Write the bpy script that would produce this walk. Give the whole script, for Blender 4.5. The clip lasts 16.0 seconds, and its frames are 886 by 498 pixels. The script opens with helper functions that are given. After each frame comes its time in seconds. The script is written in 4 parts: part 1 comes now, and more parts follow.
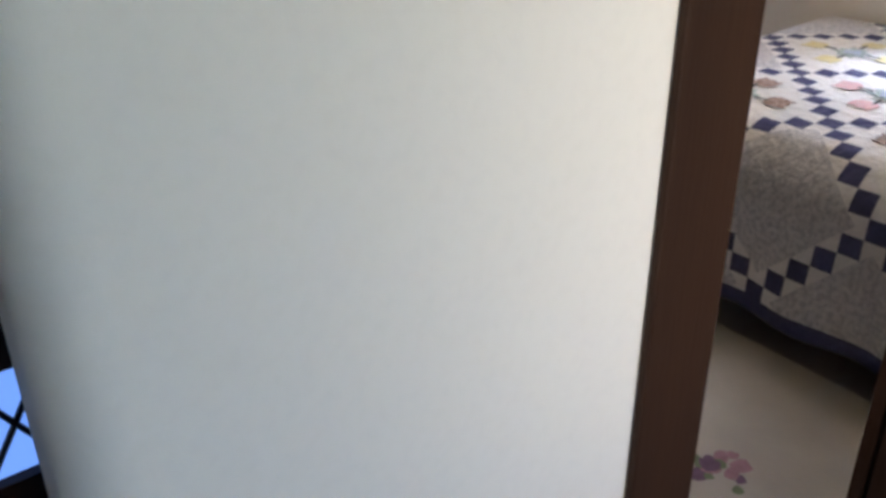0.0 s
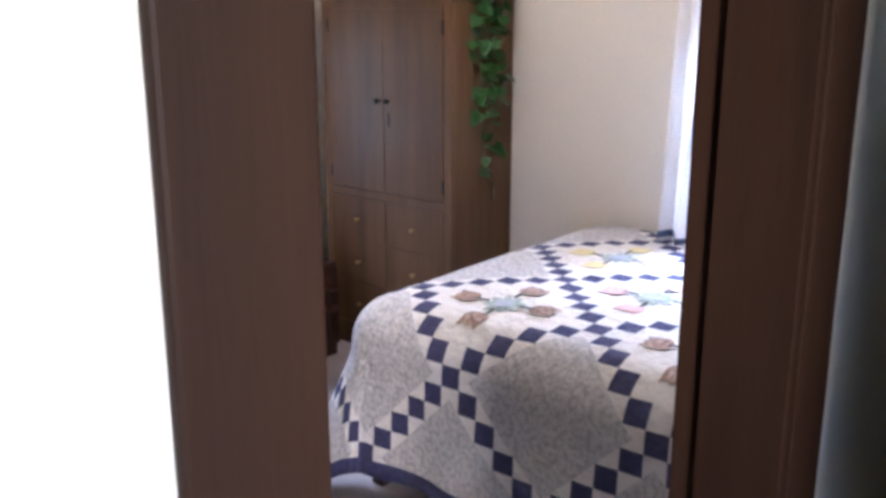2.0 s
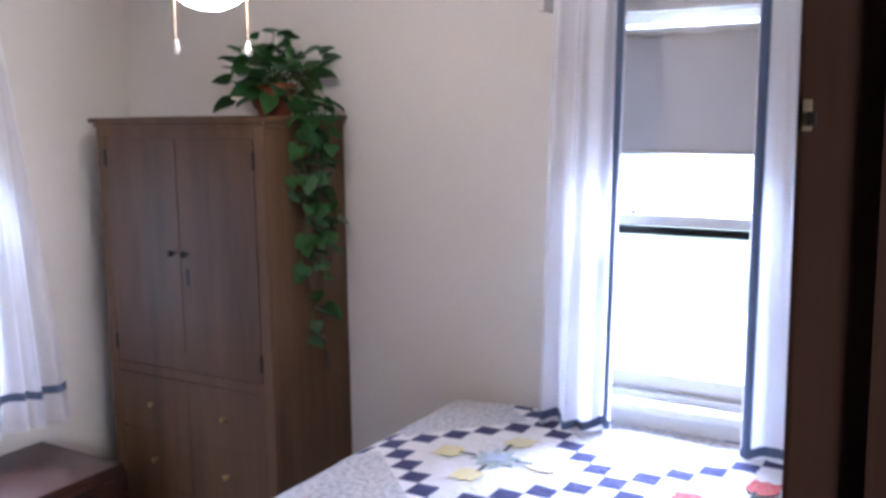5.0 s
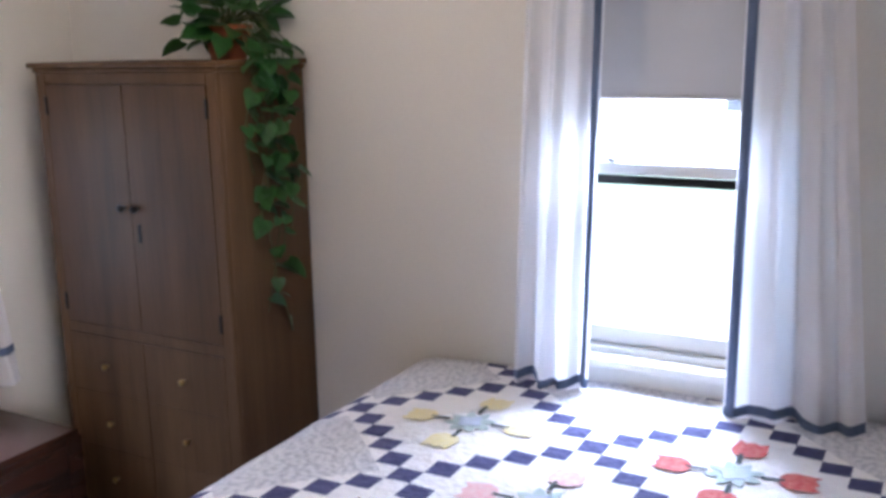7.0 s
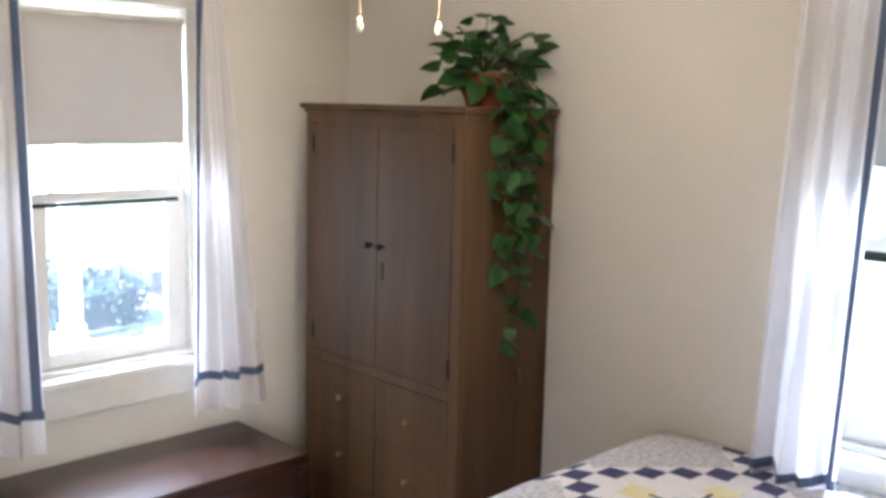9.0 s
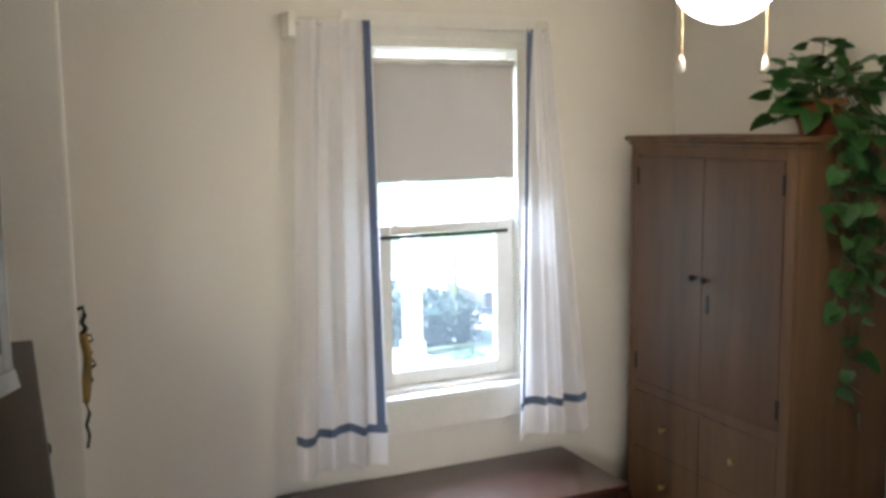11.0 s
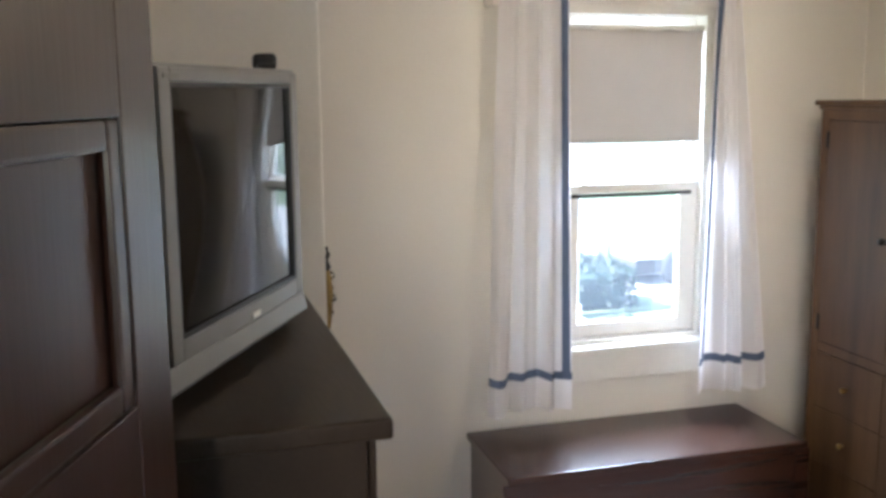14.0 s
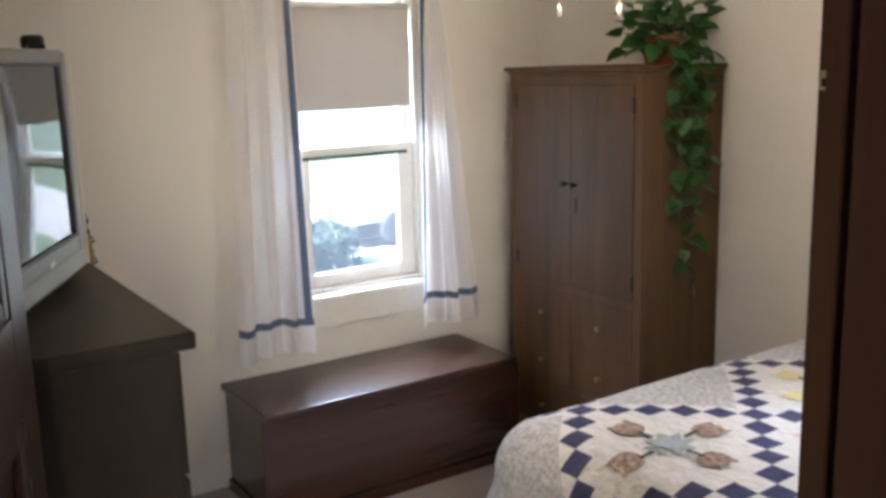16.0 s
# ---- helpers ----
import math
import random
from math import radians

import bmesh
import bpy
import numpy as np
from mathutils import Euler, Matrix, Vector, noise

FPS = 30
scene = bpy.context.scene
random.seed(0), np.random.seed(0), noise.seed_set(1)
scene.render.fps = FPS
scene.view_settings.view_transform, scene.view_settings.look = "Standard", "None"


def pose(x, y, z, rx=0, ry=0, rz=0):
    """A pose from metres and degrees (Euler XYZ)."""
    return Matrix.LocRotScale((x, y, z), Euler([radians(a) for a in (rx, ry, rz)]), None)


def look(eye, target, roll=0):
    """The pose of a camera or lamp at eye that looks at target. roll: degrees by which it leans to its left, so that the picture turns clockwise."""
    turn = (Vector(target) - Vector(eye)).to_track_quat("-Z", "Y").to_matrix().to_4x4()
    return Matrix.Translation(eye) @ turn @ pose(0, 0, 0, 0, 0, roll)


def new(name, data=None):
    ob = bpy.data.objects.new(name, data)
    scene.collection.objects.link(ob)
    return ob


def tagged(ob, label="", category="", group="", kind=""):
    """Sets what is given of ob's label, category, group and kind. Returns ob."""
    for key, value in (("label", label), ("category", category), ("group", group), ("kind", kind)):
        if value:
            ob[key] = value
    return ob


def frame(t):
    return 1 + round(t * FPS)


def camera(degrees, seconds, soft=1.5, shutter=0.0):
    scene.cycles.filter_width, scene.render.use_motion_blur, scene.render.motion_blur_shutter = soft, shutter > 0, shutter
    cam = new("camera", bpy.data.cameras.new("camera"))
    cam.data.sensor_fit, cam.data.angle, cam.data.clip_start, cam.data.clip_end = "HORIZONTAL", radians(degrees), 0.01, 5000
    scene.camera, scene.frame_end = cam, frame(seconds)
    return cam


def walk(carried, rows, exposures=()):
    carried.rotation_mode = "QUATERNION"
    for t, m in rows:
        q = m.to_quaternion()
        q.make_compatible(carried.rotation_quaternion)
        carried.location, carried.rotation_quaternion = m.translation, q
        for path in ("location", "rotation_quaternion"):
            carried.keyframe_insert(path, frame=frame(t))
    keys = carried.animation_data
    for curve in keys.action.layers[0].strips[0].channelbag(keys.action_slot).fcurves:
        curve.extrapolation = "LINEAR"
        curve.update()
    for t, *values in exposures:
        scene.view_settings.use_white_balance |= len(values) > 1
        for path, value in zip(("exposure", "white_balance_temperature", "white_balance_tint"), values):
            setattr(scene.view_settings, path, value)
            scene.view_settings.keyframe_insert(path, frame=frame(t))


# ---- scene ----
cam = camera(50.0, 16.0, soft=3.5)

PATH = [
    (0, (-3.865, -3.754, 1.793), (-2.779, -2.372, 0.838), -0.4),
    (0.5, (-3.884, -3.849, 1.707), (-2.661, -2.466, 0.938), -0.6),
    (1, (-3.792, -3.858, 1.717), (-2.523, -2.468, 1.039), -1.1),
    (1.5, (-3.655, -3.817, 1.715), (-2.286, -2.483, 1.126), -0.4),
    (2, (-3.475, -3.694, 1.657), (-2.014, -2.427, 1.145), -0.1),
    (2.5, (-3.275, -3.592, 1.691), (-1.807, -2.328, 1.196), -0.2),
    (3, (-3, -3.518, 1.745), (-1.606, -2.181, 1.224), -1.2),
    (3.5, (-2.896, -3.411, 1.757), (-1.542, -2.011, 1.303), -1.4),
    (4, (-2.936, -3.317, 1.7), (-1.41, -2.07, 1.357), 0.4),
    (4.5, (-2.811, -3.215, 1.717), (-1.195, -2.081, 1.399), 1.1),
    (5, (-2.747, -3.157, 1.703), (-1.052, -2.138, 1.406), -0.8),
    (5.2, (-2.732, -3.161, 1.712), (-1.023, -2.176, 1.384), -0.4),
    (7.5, (-2.553, -3.04, 1.712), (-0.853, -2.083, 1.273), -1.4),
    (8, (-2.471, -3.082, 1.701), (-0.884, -1.923, 1.327), -0.5),
    (8.5, (-2.441, -3.093, 1.693), (-0.96, -1.792, 1.358), 0.7),
    (9, (-2.473, -3.098, 1.684), (-1.087, -1.688, 1.383), 1.4),
    (11.3, (-2.494, -3.15, 1.73), (-1.722, -1.325, 1.477), -0.1),
    (11.5, (-2.519, -3.087, 1.732), (-1.779, -1.245, 1.486), 0.5),
    (12, (-2.501, -3.202, 1.684), (-1.953, -1.289, 1.479), -0.2),
    (12.5, (-2.53, -3.176, 1.699), (-2.133, -1.23, 1.471), -0.1),
    (13, (-2.605, -3.154, 1.717), (-2.207, -1.214, 1.437), 0.3),
    (13.5, (-2.681, -3.228, 1.718), (-2.226, -1.303, 1.425), 0.3),
    (14, (-2.728, -3.287, 1.718), (-2.183, -1.391, 1.393), -0.5),
    (14.5, (-2.754, -3.372, 1.722), (-2.129, -1.5, 1.399), -0.5),
    (15, (-2.805, -3.444, 1.718), (-2.083, -1.606, 1.403), -0.7),
    (15.5, (-2.869, -3.545, 1.718), (-2.019, -1.768, 1.37), -0.8),
    (16, (-2.943, -3.603, 1.724), (-1.872, -1.96, 1.33), -1.5),
]
walk(cam, [(t, look(eye, goal, lean)) for t, eye, goal, lean in PATH],
     [(0.0, 2.9, 5800, 16), (1.0, 3.15, 5650, 18), (2.0, 3.6, 5300, 22), (3.5, 3.48, 4900, 28), (5.0, 3.15, 5000, 25), (7.5, 3.02, 5350, 19),
      (9.0, 3.3, 5700, 14), (11.5, 2.95, 5800, 9), (12.5, 3.12, 5700, 9), (13.5, 3.22, 5700, 12), (14.5, 3.15, 5850, 13), (16.0, 3.0, 5950, 13)])


# ---- light ----
world = bpy.data.worlds.new("sky_world")
scene.world = world
world.use_nodes = True
wn, wl = world.node_tree.nodes, world.node_tree.links
sky = wn.new("ShaderNodeTexSky")
sky.sky_type = 'NISHITA'
sky.sun_disc = False
sky.sun_elevation, sky.sun_rotation = radians(47.5), radians(263)
wn["Background"].inputs["Strength"].default_value = 0.15
wl.new(sky.outputs["Color"], wn["Background"].inputs["Color"])
sun_data = bpy.data.lights.new("sun", 'SUN')
sun_data.energy, sun_data.angle, sun_data.color = 4.5, radians(0.6), (1.0, 0.95, 0.88)
sun = new("sun", sun_data)
sun.matrix_world = look((-10, -1.2, 11), (0, 0, 0))


def area(name, eye, target, sx, sy, watts, colour):
    d = bpy.data.lights.new(name, 'AREA')
    d.shape, d.size, d.size_y, d.energy, d.color = 'RECTANGLE', sx, sy, watts, colour
    ob = new(name, d)
    ob.matrix_world = look(eye, target)
    return ob


# lamps adding sky light above and outside the two windows, plus a hall fill
area("sky_light_north", (-1.0, 1.5, 2.75), (-1.0, -0.6, 0.7), 2.2, 1.4, 84, (0.83, 0.90, 1.0))
area("sky_light_east", (1.5, -2.3, 2.75), (-0.6, -2.3, 0.7), 2.2, 1.4, 77, (0.83, 0.90, 1.0))
# made-up warm fill behind an unseen opening, narrowed so the wall dims leftwards
hall_fill = area("hall_fill_lamp", (-3.85, -5.62, 1.95), (-2.25, -3.2, 1.6), 0.5, 1.0, 1.75, (1.0, 0.83, 0.60))
hall_fill.data.spread = radians(54)


# ---- materials ----
def mat(name, base, rough=0.6, metal=0.0, grain=None, amount=0.25, bump=0.0, bump_scale=60.0, stretch=(1, 1, 1), second=None, coat=0.0,
        stain=0.0):
    """A node material: base colour varied by noise at two scales, with a fine bump."""
    m = bpy.data.materials.new(name)
    m.use_nodes = True
    nt = m.node_tree
    n, l = nt.nodes, nt.links
    b = n["Principled BSDF"]
    b.inputs["Roughness"].default_value, b.inputs["Metallic"].default_value = rough, metal
    b.inputs["Coat Weight"].default_value, b.inputs["Coat Roughness"].default_value = coat, 0.2
    tc, mp = n.new("ShaderNodeTexCoord"), n.new("ShaderNodeMapping")
    mp.inputs["Scale"].default_value = stretch
    l.new(tc.outputs["Object"], mp.inputs["Vector"])
    big, fine = n.new("ShaderNodeTexNoise"), n.new("ShaderNodeTexNoise")
    big.inputs["Scale"].default_value = grain or 3.0
    big.inputs["Detail"].default_value = 5
    fine.inputs["Scale"].default_value = bump_scale
    fine.inputs["Detail"].default_value = 3
    l.new(mp.outputs["Vector"], big.inputs["Vector"])
    l.new(mp.outputs["Vector"], fine.inputs["Vector"])
    ramp = n.new("ShaderNodeValToRGB")
    dark = second or tuple(c * (1 - amount) for c in base)
    ramp.color_ramp.elements[0].position, ramp.color_ramp.elements[1].position = 0.3, 0.7
    ramp.color_ramp.elements[0].color, ramp.color_ramp.elements[1].color = (*dark, 1), (*base, 1)
    l.new(big.outputs["Fac"], ramp.inputs["Fac"])
    mix = n.new("ShaderNodeMix")
    mix.data_type, mix.blend_type = 'RGBA', 'MULTIPLY'
    mix.inputs["Factor"].default_value = min(1.0, amount * 1.2 + stain)
    l.new(ramp.outputs["Color"], mix.inputs["A"])
    l.new(fine.outputs["Color"], mix.inputs["B"])
    bright = n.new("ShaderNodeValToRGB")
    bright.color_ramp.elements[0].color, bright.color_ramp.elements[1].color = (0.6, 0.6, 0.6, 1), (1, 1, 1, 1)
    bright.color_ramp.elements[0].position, bright.color_ramp.elements[1].position = 0.3, 0.55
    l.new(fine.outputs["Fac"], bright.inputs["Fac"])
    l.new(bright.outputs["Color"], mix.inputs["B"])
    l.new(mix.outputs["Result"], b.inputs["Base Color"])
    if bump:
        bp = n.new("ShaderNodeBump")
        bp.inputs["Strength"].default_value, bp.inputs["Distance"].default_value = bump, 0.004
        l.new(fine.outputs["Fac"], bp.inputs["Height"])
        l.new(bp.outputs["Normal"], b.inputs["Normal"])
    return m


def emitter(name, colour, strength):
    m = bpy.data.materials.new(name)
    m.use_nodes = True
    b = m.node_tree.nodes["Principled BSDF"]
    b.inputs["Base Color"].default_value = (*colour, 1)
    b.inputs["Emission Color"].default_value, b.inputs["Emission Strength"].default_value = (*colour, 1), strength
    return m


def sheer(name, base, through_part):
    """Thin woven cloth that lets part of the light through."""
    m = mat(name, base, 0.9, 0, 6.0, 0.06, 0.25, 500.0)
    n, l = m.node_tree.nodes, m.node_tree.links
    tr, mx = n.new("ShaderNodeBsdfTranslucent"), n.new("ShaderNodeMixShader")
    tr.inputs["Color"].default_value = (*base, 1)
    mx.inputs["Fac"].default_value = through_part
    l.new(n["Principled BSDF"].outputs["BSDF"], mx.inputs[1])
    l.new(tr.outputs["BSDF"], mx.inputs[2])
    l.new(mx.outputs["Shader"], n["Material Output"].inputs["Surface"])
    return m


M_WALL = mat("cream_wall_paint", (0.76, 0.725, 0.655), 0.75, 0, 1.6, 0.05, 0.12, 90.0)
M_HALL = mat("hall_wall_paint", (0.79, 0.765, 0.70), 0.6, 0, 1.2, 0.05, 0.1, 70.0)
M_CEIL = mat("ceiling_paint", (0.8, 0.77, 0.7), 0.8, 0, 2.0, 0.05, 0.1, 60.0)
M_TRIM = mat("white_gloss_trim", (0.78, 0.76, 0.7), 0.35, 0, 5.0, 0.06, 0.1, 40.0)
M_JAMB = mat("dark_stained_trim", (0.040, 0.020, 0.012), 0.5, 0, 1.2, 0.3, 0.10, 22.0, (9, 9, 0.6), (0.024, 0.012, 0.008), 0.0)
M_DOOR = mat("dark_varnished_door", (0.048, 0.020, 0.013), 0.34, 0, 1.2, 0.25, 0.06, 20.0, (8, 8, 0.5), (0.028, 0.011, 0.008), 0.35)
M_JAMB.node_tree.nodes["Principled BSDF"].inputs["Specular IOR Level"].default_value = 0.15
M_DOOR.node_tree.nodes["Principled BSDF"].inputs["Specular IOR Level"].default_value = 0.32
M_PINE = mat("old_pine", (0.142, 0.075, 0.031), 0.55, 0, 1.6, 0.35, 0.2, 18.0, (7, 7, 0.45), (0.075, 0.037, 0.015), 0.06)
M_PINE_DOOR = mat("old_pine_door", (0.124, 0.064, 0.028), 0.48, 0, 1.6, 0.35, 0.2, 17.0, (7, 7, 0.4), (0.070, 0.035, 0.015), 0.06)
M_PINE.node_tree.nodes["Principled BSDF"].inputs["Specular IOR Level"].default_value = 0.3
M_PINE_DOOR.node_tree.nodes["Principled BSDF"].inputs["Specular IOR Level"].default_value = 0.3
M_CHEST = mat("dark_mahogany_chest", (0.050, 0.021, 0.013), 0.25, 0, 2.4, 0.14, 0.05, 16.0, (0.5, 8, 8), (0.038, 0.016, 0.010), 0.4)
M_DRESSER = mat("dark_brown_dresser", (0.034, 0.023, 0.016), 0.42, 0, 2.0, 0.35, 0.2, 20.0, (8, 0.6, 8), (0.024, 0.015, 0.010), 0.1)
M_DRESSER.node_tree.nodes["Principled BSDF"].inputs["Specular IOR Level"].default_value = 0.3
M_CARPET = mat("grey_mauve_carpet", (0.42, 0.37, 0.36), 0.95, 0, 4.0, 0.2, 0.8, 320.0)
M_BOARD = mat("hall_floor", (0.12, 0.07, 0.04), 0.4, 0, 2.0, 0.35, 0.2, 20.0, (0.6, 8, 8))
M_CURTAIN = sheer("white_cotton_curtain", (0.86, 0.84, 0.84), 0.45)
M_STRIPE = sheer("blue_woven_stripe", (0.115, 0.15, 0.235), 0.08)
M_SHADE = sheer("roller_shade_cloth", (0.50, 0.47, 0.43), 0.012)
M_METAL = mat("aged_brass", (0.42, 0.28, 0.10), 0.35, 0.9, 12.0, 0.35)
M_IRON = mat("dark_iron", (0.02, 0.017, 0.015), 0.45, 0.6, 12.0, 0.3)
M_SILVER = mat("silver_plastic", (0.235, 0.228, 0.215), 0.4, 0.15, 8.0, 0.06, 0.05, 300.0)
M_SILVER_DARK = mat("grey_plastic", (0.20, 0.195, 0.18), 0.5, 0.0, 8.0, 0.08, 0.05, 300.0)
M_CRT = mat("dark_glass_screen", (0.022, 0.021, 0.021), 0.05, 0, 3.0, 0.1)
M_CRT.node_tree.nodes["Principled BSDF"].inputs["Specular IOR Level"].default_value = 0.36
M_BLACK = mat("black_plastic", (0.018, 0.018, 0.02), 0.4, 0, 6.0, 0.15)
M_SPEAKER = mat("dark_grey_cabinet", (0.075, 0.070, 0.068), 0.5, 0, 6.0, 0.2, 0.2, 200.0)
M_LEAF = mat("pothos_leaf", (0.045, 0.150, 0.030), 0.36, 0, 14.0, 0.45, 0.15, 60.0, (1, 1, 1), (0.020, 0.070, 0.016))
M_STEM = mat("vine_stem", (0.08, 0.10, 0.03), 0.6, 0, 10.0, 0.3)
M_POT = mat("terracotta", (0.36, 0.11, 0.05), 0.75, 0, 8.0, 0.25, 0.3, 90.0)
M_SOIL = mat("potting_soil", (0.03, 0.02, 0.014), 0.95, 0, 30.0, 0.4, 0.8, 90.0)
M_GLOBE = emitter("lit_opal_glass", (1.0, 0.79, 0.54), 4.8)
M_CHAIN = mat("pale_brass_chain", (0.62, 0.52, 0.34), 0.3, 0.8, 20.0, 0.2)
M_BELL = mat("white_porcelain", (0.85, 0.82, 0.74), 0.25, 0, 9.0, 0.05)
M_LAWN = mat("lawn", (0.12, 0.16, 0.08), 0.9, 0, 0.6, 0.4, 0.5, 40.0)
M_HEDGE = mat("hedge_leaf", (0.024, 0.046, 0.034), 0.6, 0, 6.0, 0.4)
M_SPRIGS = mat("pale_leaf", (0.10, 0.16, 0.09), 0.6, 0, 6.0, 0.4)
M_CONC = mat("pale_concrete", (0.42, 0.41, 0.38), 0.85, 0, 2.0, 0.15, 0.3, 40.0)
M_TYRE = mat("tyre_rubber", (0.02, 0.02, 0.02), 0.8, 0, 9.0, 0.2)
M_SIDING = mat("white_siding", (0.7, 0.7, 0.68), 0.6, 0, 2.0, 0.08, 0.2, 30.0)
M_ROOF = mat("grey_shingle", (0.2, 0.2, 0.21), 0.9, 0, 3.0, 0.3, 0.5, 40.0)
M_BEDBASE = mat("dark_bed_rail", (0.028, 0.014, 0.010), 0.4, 0, 2.0, 0.35, 0.2, 20.0, (8, 0.6, 8))


def glass_mat(name, tint=(1, 1, 1), rough=0.0, veil=0.02):
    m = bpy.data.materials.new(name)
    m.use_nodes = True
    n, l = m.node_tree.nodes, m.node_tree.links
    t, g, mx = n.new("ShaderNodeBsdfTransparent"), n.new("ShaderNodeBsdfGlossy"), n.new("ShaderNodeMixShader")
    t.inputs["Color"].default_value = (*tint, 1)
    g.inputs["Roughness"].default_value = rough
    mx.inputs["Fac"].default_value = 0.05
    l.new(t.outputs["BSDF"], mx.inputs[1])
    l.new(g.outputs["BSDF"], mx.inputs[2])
    # bluish translucent veil that imitates glare and glow from the bright outdoors
    veil_bsdf, mx2, veil_noise = n.new("ShaderNodeBsdfTranslucent"), n.new("ShaderNodeMixShader"), n.new("ShaderNodeTexNoise")
    veil_bsdf.inputs["Color"].default_value = (0.80, 0.88, 1.0, 1)
    veil_noise.inputs["Scale"].default_value = 4.0
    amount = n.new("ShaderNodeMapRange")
    amount.inputs["To Min"].default_value, amount.inputs["To Max"].default_value = veil * 0.6, veil * 1.4
    l.new(veil_noise.outputs["Fac"], amount.inputs["Value"])
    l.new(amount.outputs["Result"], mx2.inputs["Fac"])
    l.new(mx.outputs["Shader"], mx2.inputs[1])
    l.new(veil_bsdf.outputs["BSDF"], mx2.inputs[2])
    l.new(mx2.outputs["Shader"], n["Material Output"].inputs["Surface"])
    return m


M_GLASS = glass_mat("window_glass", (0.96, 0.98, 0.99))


# ---- mesh helpers ----
def box(bm, x0, x1, y0, y1, z0, z1):
    r = bmesh.ops.create_cube(bm, size=1.0)
    bmesh.ops.scale(bm, vec=(abs(x1 - x0), abs(y1 - y0), abs(z1 - z0)), verts=r["verts"])
    bmesh.ops.translate(bm, vec=((x0 + x1) / 2, (y0 + y1) / 2, (z0 + z1) / 2), verts=r["verts"])
    return r["verts"]


def bevelled(bm, width, segments=2):
    bmesh.ops.bevel(bm, geom=list(bm.edges), offset=width, segments=segments, affect='EDGES', profile=0.6)
    return bm


def boxes(*list_of, bevel=0.0):
    bm = bmesh.new()
    for b in list_of:
        box(bm, *b)
    if bevel:
        bevelled(bm, bevel)
    return bm


def lathe(profile, steps=24):
    """A turned shape about z from (radius, height) pairs."""
    bm = bmesh.new()
    rings = []
    for r, z in profile:
        rings.append([bm.verts.new((r * math.cos(2 * math.pi * k / steps), r * math.sin(2 * math.pi * k / steps), z)) for k in range(steps)])
    for a, b in zip(rings, rings[1:]):
        for k in range(steps):
            bm.faces.new((a[k], a[(k + 1) % steps], b[(k + 1) % steps], b[k]))
    bm.faces.new(rings[0][::-1])
    bm.faces.new(rings[-1])
    return bm


def tube(points, radius, steps=8):
    bm = bmesh.new()
    rings = []
    for i, p in enumerate(points):
        p = Vector(p)
        a, b = Vector(points[max(i - 1, 0)]), Vector(points[min(i + 1, len(points) - 1)])
        q = (b - a).to_track_quat('Z', 'Y')
        rings.append([bm.verts.new(p + q @ Vector((radius * math.cos(2 * math.pi * k / steps), radius * math.sin(2 * math.pi * k / steps), 0)))
                      for k in range(steps)])
    for a, b in zip(rings, rings[1:]):
        for k in range(steps):
            bm.faces.new((a[k], a[(k + 1) % steps], b[(k + 1) % steps], b[k]))
    bm.faces.new(rings[0][::-1])
    bm.faces.new(rings[-1])
    return bm


def mesh_of(name, bm, material, smooth=False):
    bmesh.ops.recalc_face_normals(bm, faces=list(bm.faces))
    me = bpy.data.meshes.new(name)
    bm.to_mesh(me)
    bm.free()
    me.materials.append(material)
    if smooth:
        for p in me.polygons:
            p.use_smooth = True
    return me


def part(name, bm, material, parent=None, label="", smooth=False):
    ob = new(name, mesh_of(name, bm, material, smooth))
    if parent:
        ob.parent = parent
    return tagged(ob, label=label)


def thing(name, place, label, category, group="", kind=""):
    ob = new(name)
    ob.matrix_basis = place if isinstance(place, Matrix) else pose(*place)
    return tagged(ob, label, category, group, kind)


def structure(name, bm, material, label, category="wall", parent=None):
    return tagged(part(name, bm, material, parent), label, category, kind="structure")


# ---- the setting ----
CEIL = 2.46
WEST, SOUTH, SOUTH_OUT, HALL_FACE = -3.12, -3.05, -3.20, -3.226
DOOR_W, DOOR_E, DOOR_H = -3.04, -2.16, 2.19
N0, N1, NZ0, NZ1 = -1.335, -0.69, 0.745, 2.03          # north window opening
E0, E1, EZ0, EZ1 = -2.60, -2.03, 0.80, 2.00            # east window opening

structure("wall_north", boxes((WEST - 0.15, N0, 0, 0.16, 0, CEIL), (N1, 0.16, 0, 0.16, 0, CEIL), (N0, N1, 0, 0.16, 0, NZ0), (N0, N1, 0, 0.16, NZ1, CEIL)),
          M_WALL, "cream painted plaster bedroom wall with a sash window")
structure("wall_east", boxes((0, 0.16, E1, 0, 0, CEIL), (0, 0.16, SOUTH_OUT, E0, 0, CEIL), (0, 0.16, E0, E1, 0, EZ0), (0, 0.16, E0, E1, EZ1, CEIL)),
          M_WALL, "cream painted plaster wall behind the bed")
structure("wall_west", boxes((WEST - 0.15, WEST, SOUTH, 0, 0, CEIL)), M_WALL, "cream painted plaster wall behind the dresser")
structure("wall_closet", boxes((WEST, -2.362, -0.95, 0, 0, CEIL), bevel=0.006), M_WALL, "cream painted closet corner jutting into the bedroom")
structure("wall_south", boxes((WEST - 0.15, DOOR_W - 0.02, SOUTH_OUT + 0.012, SOUTH, 0, CEIL), (DOOR_E + 0.02, 0, SOUTH_OUT + 0.012, SOUTH, 0, CEIL),
                              (DOOR_W - 0.02, DOOR_E + 0.02, SOUTH_OUT + 0.012, SOUTH, DOOR_H + 0.02, CEIL)),
          M_WALL, "cream painted plaster wall with the doorway")
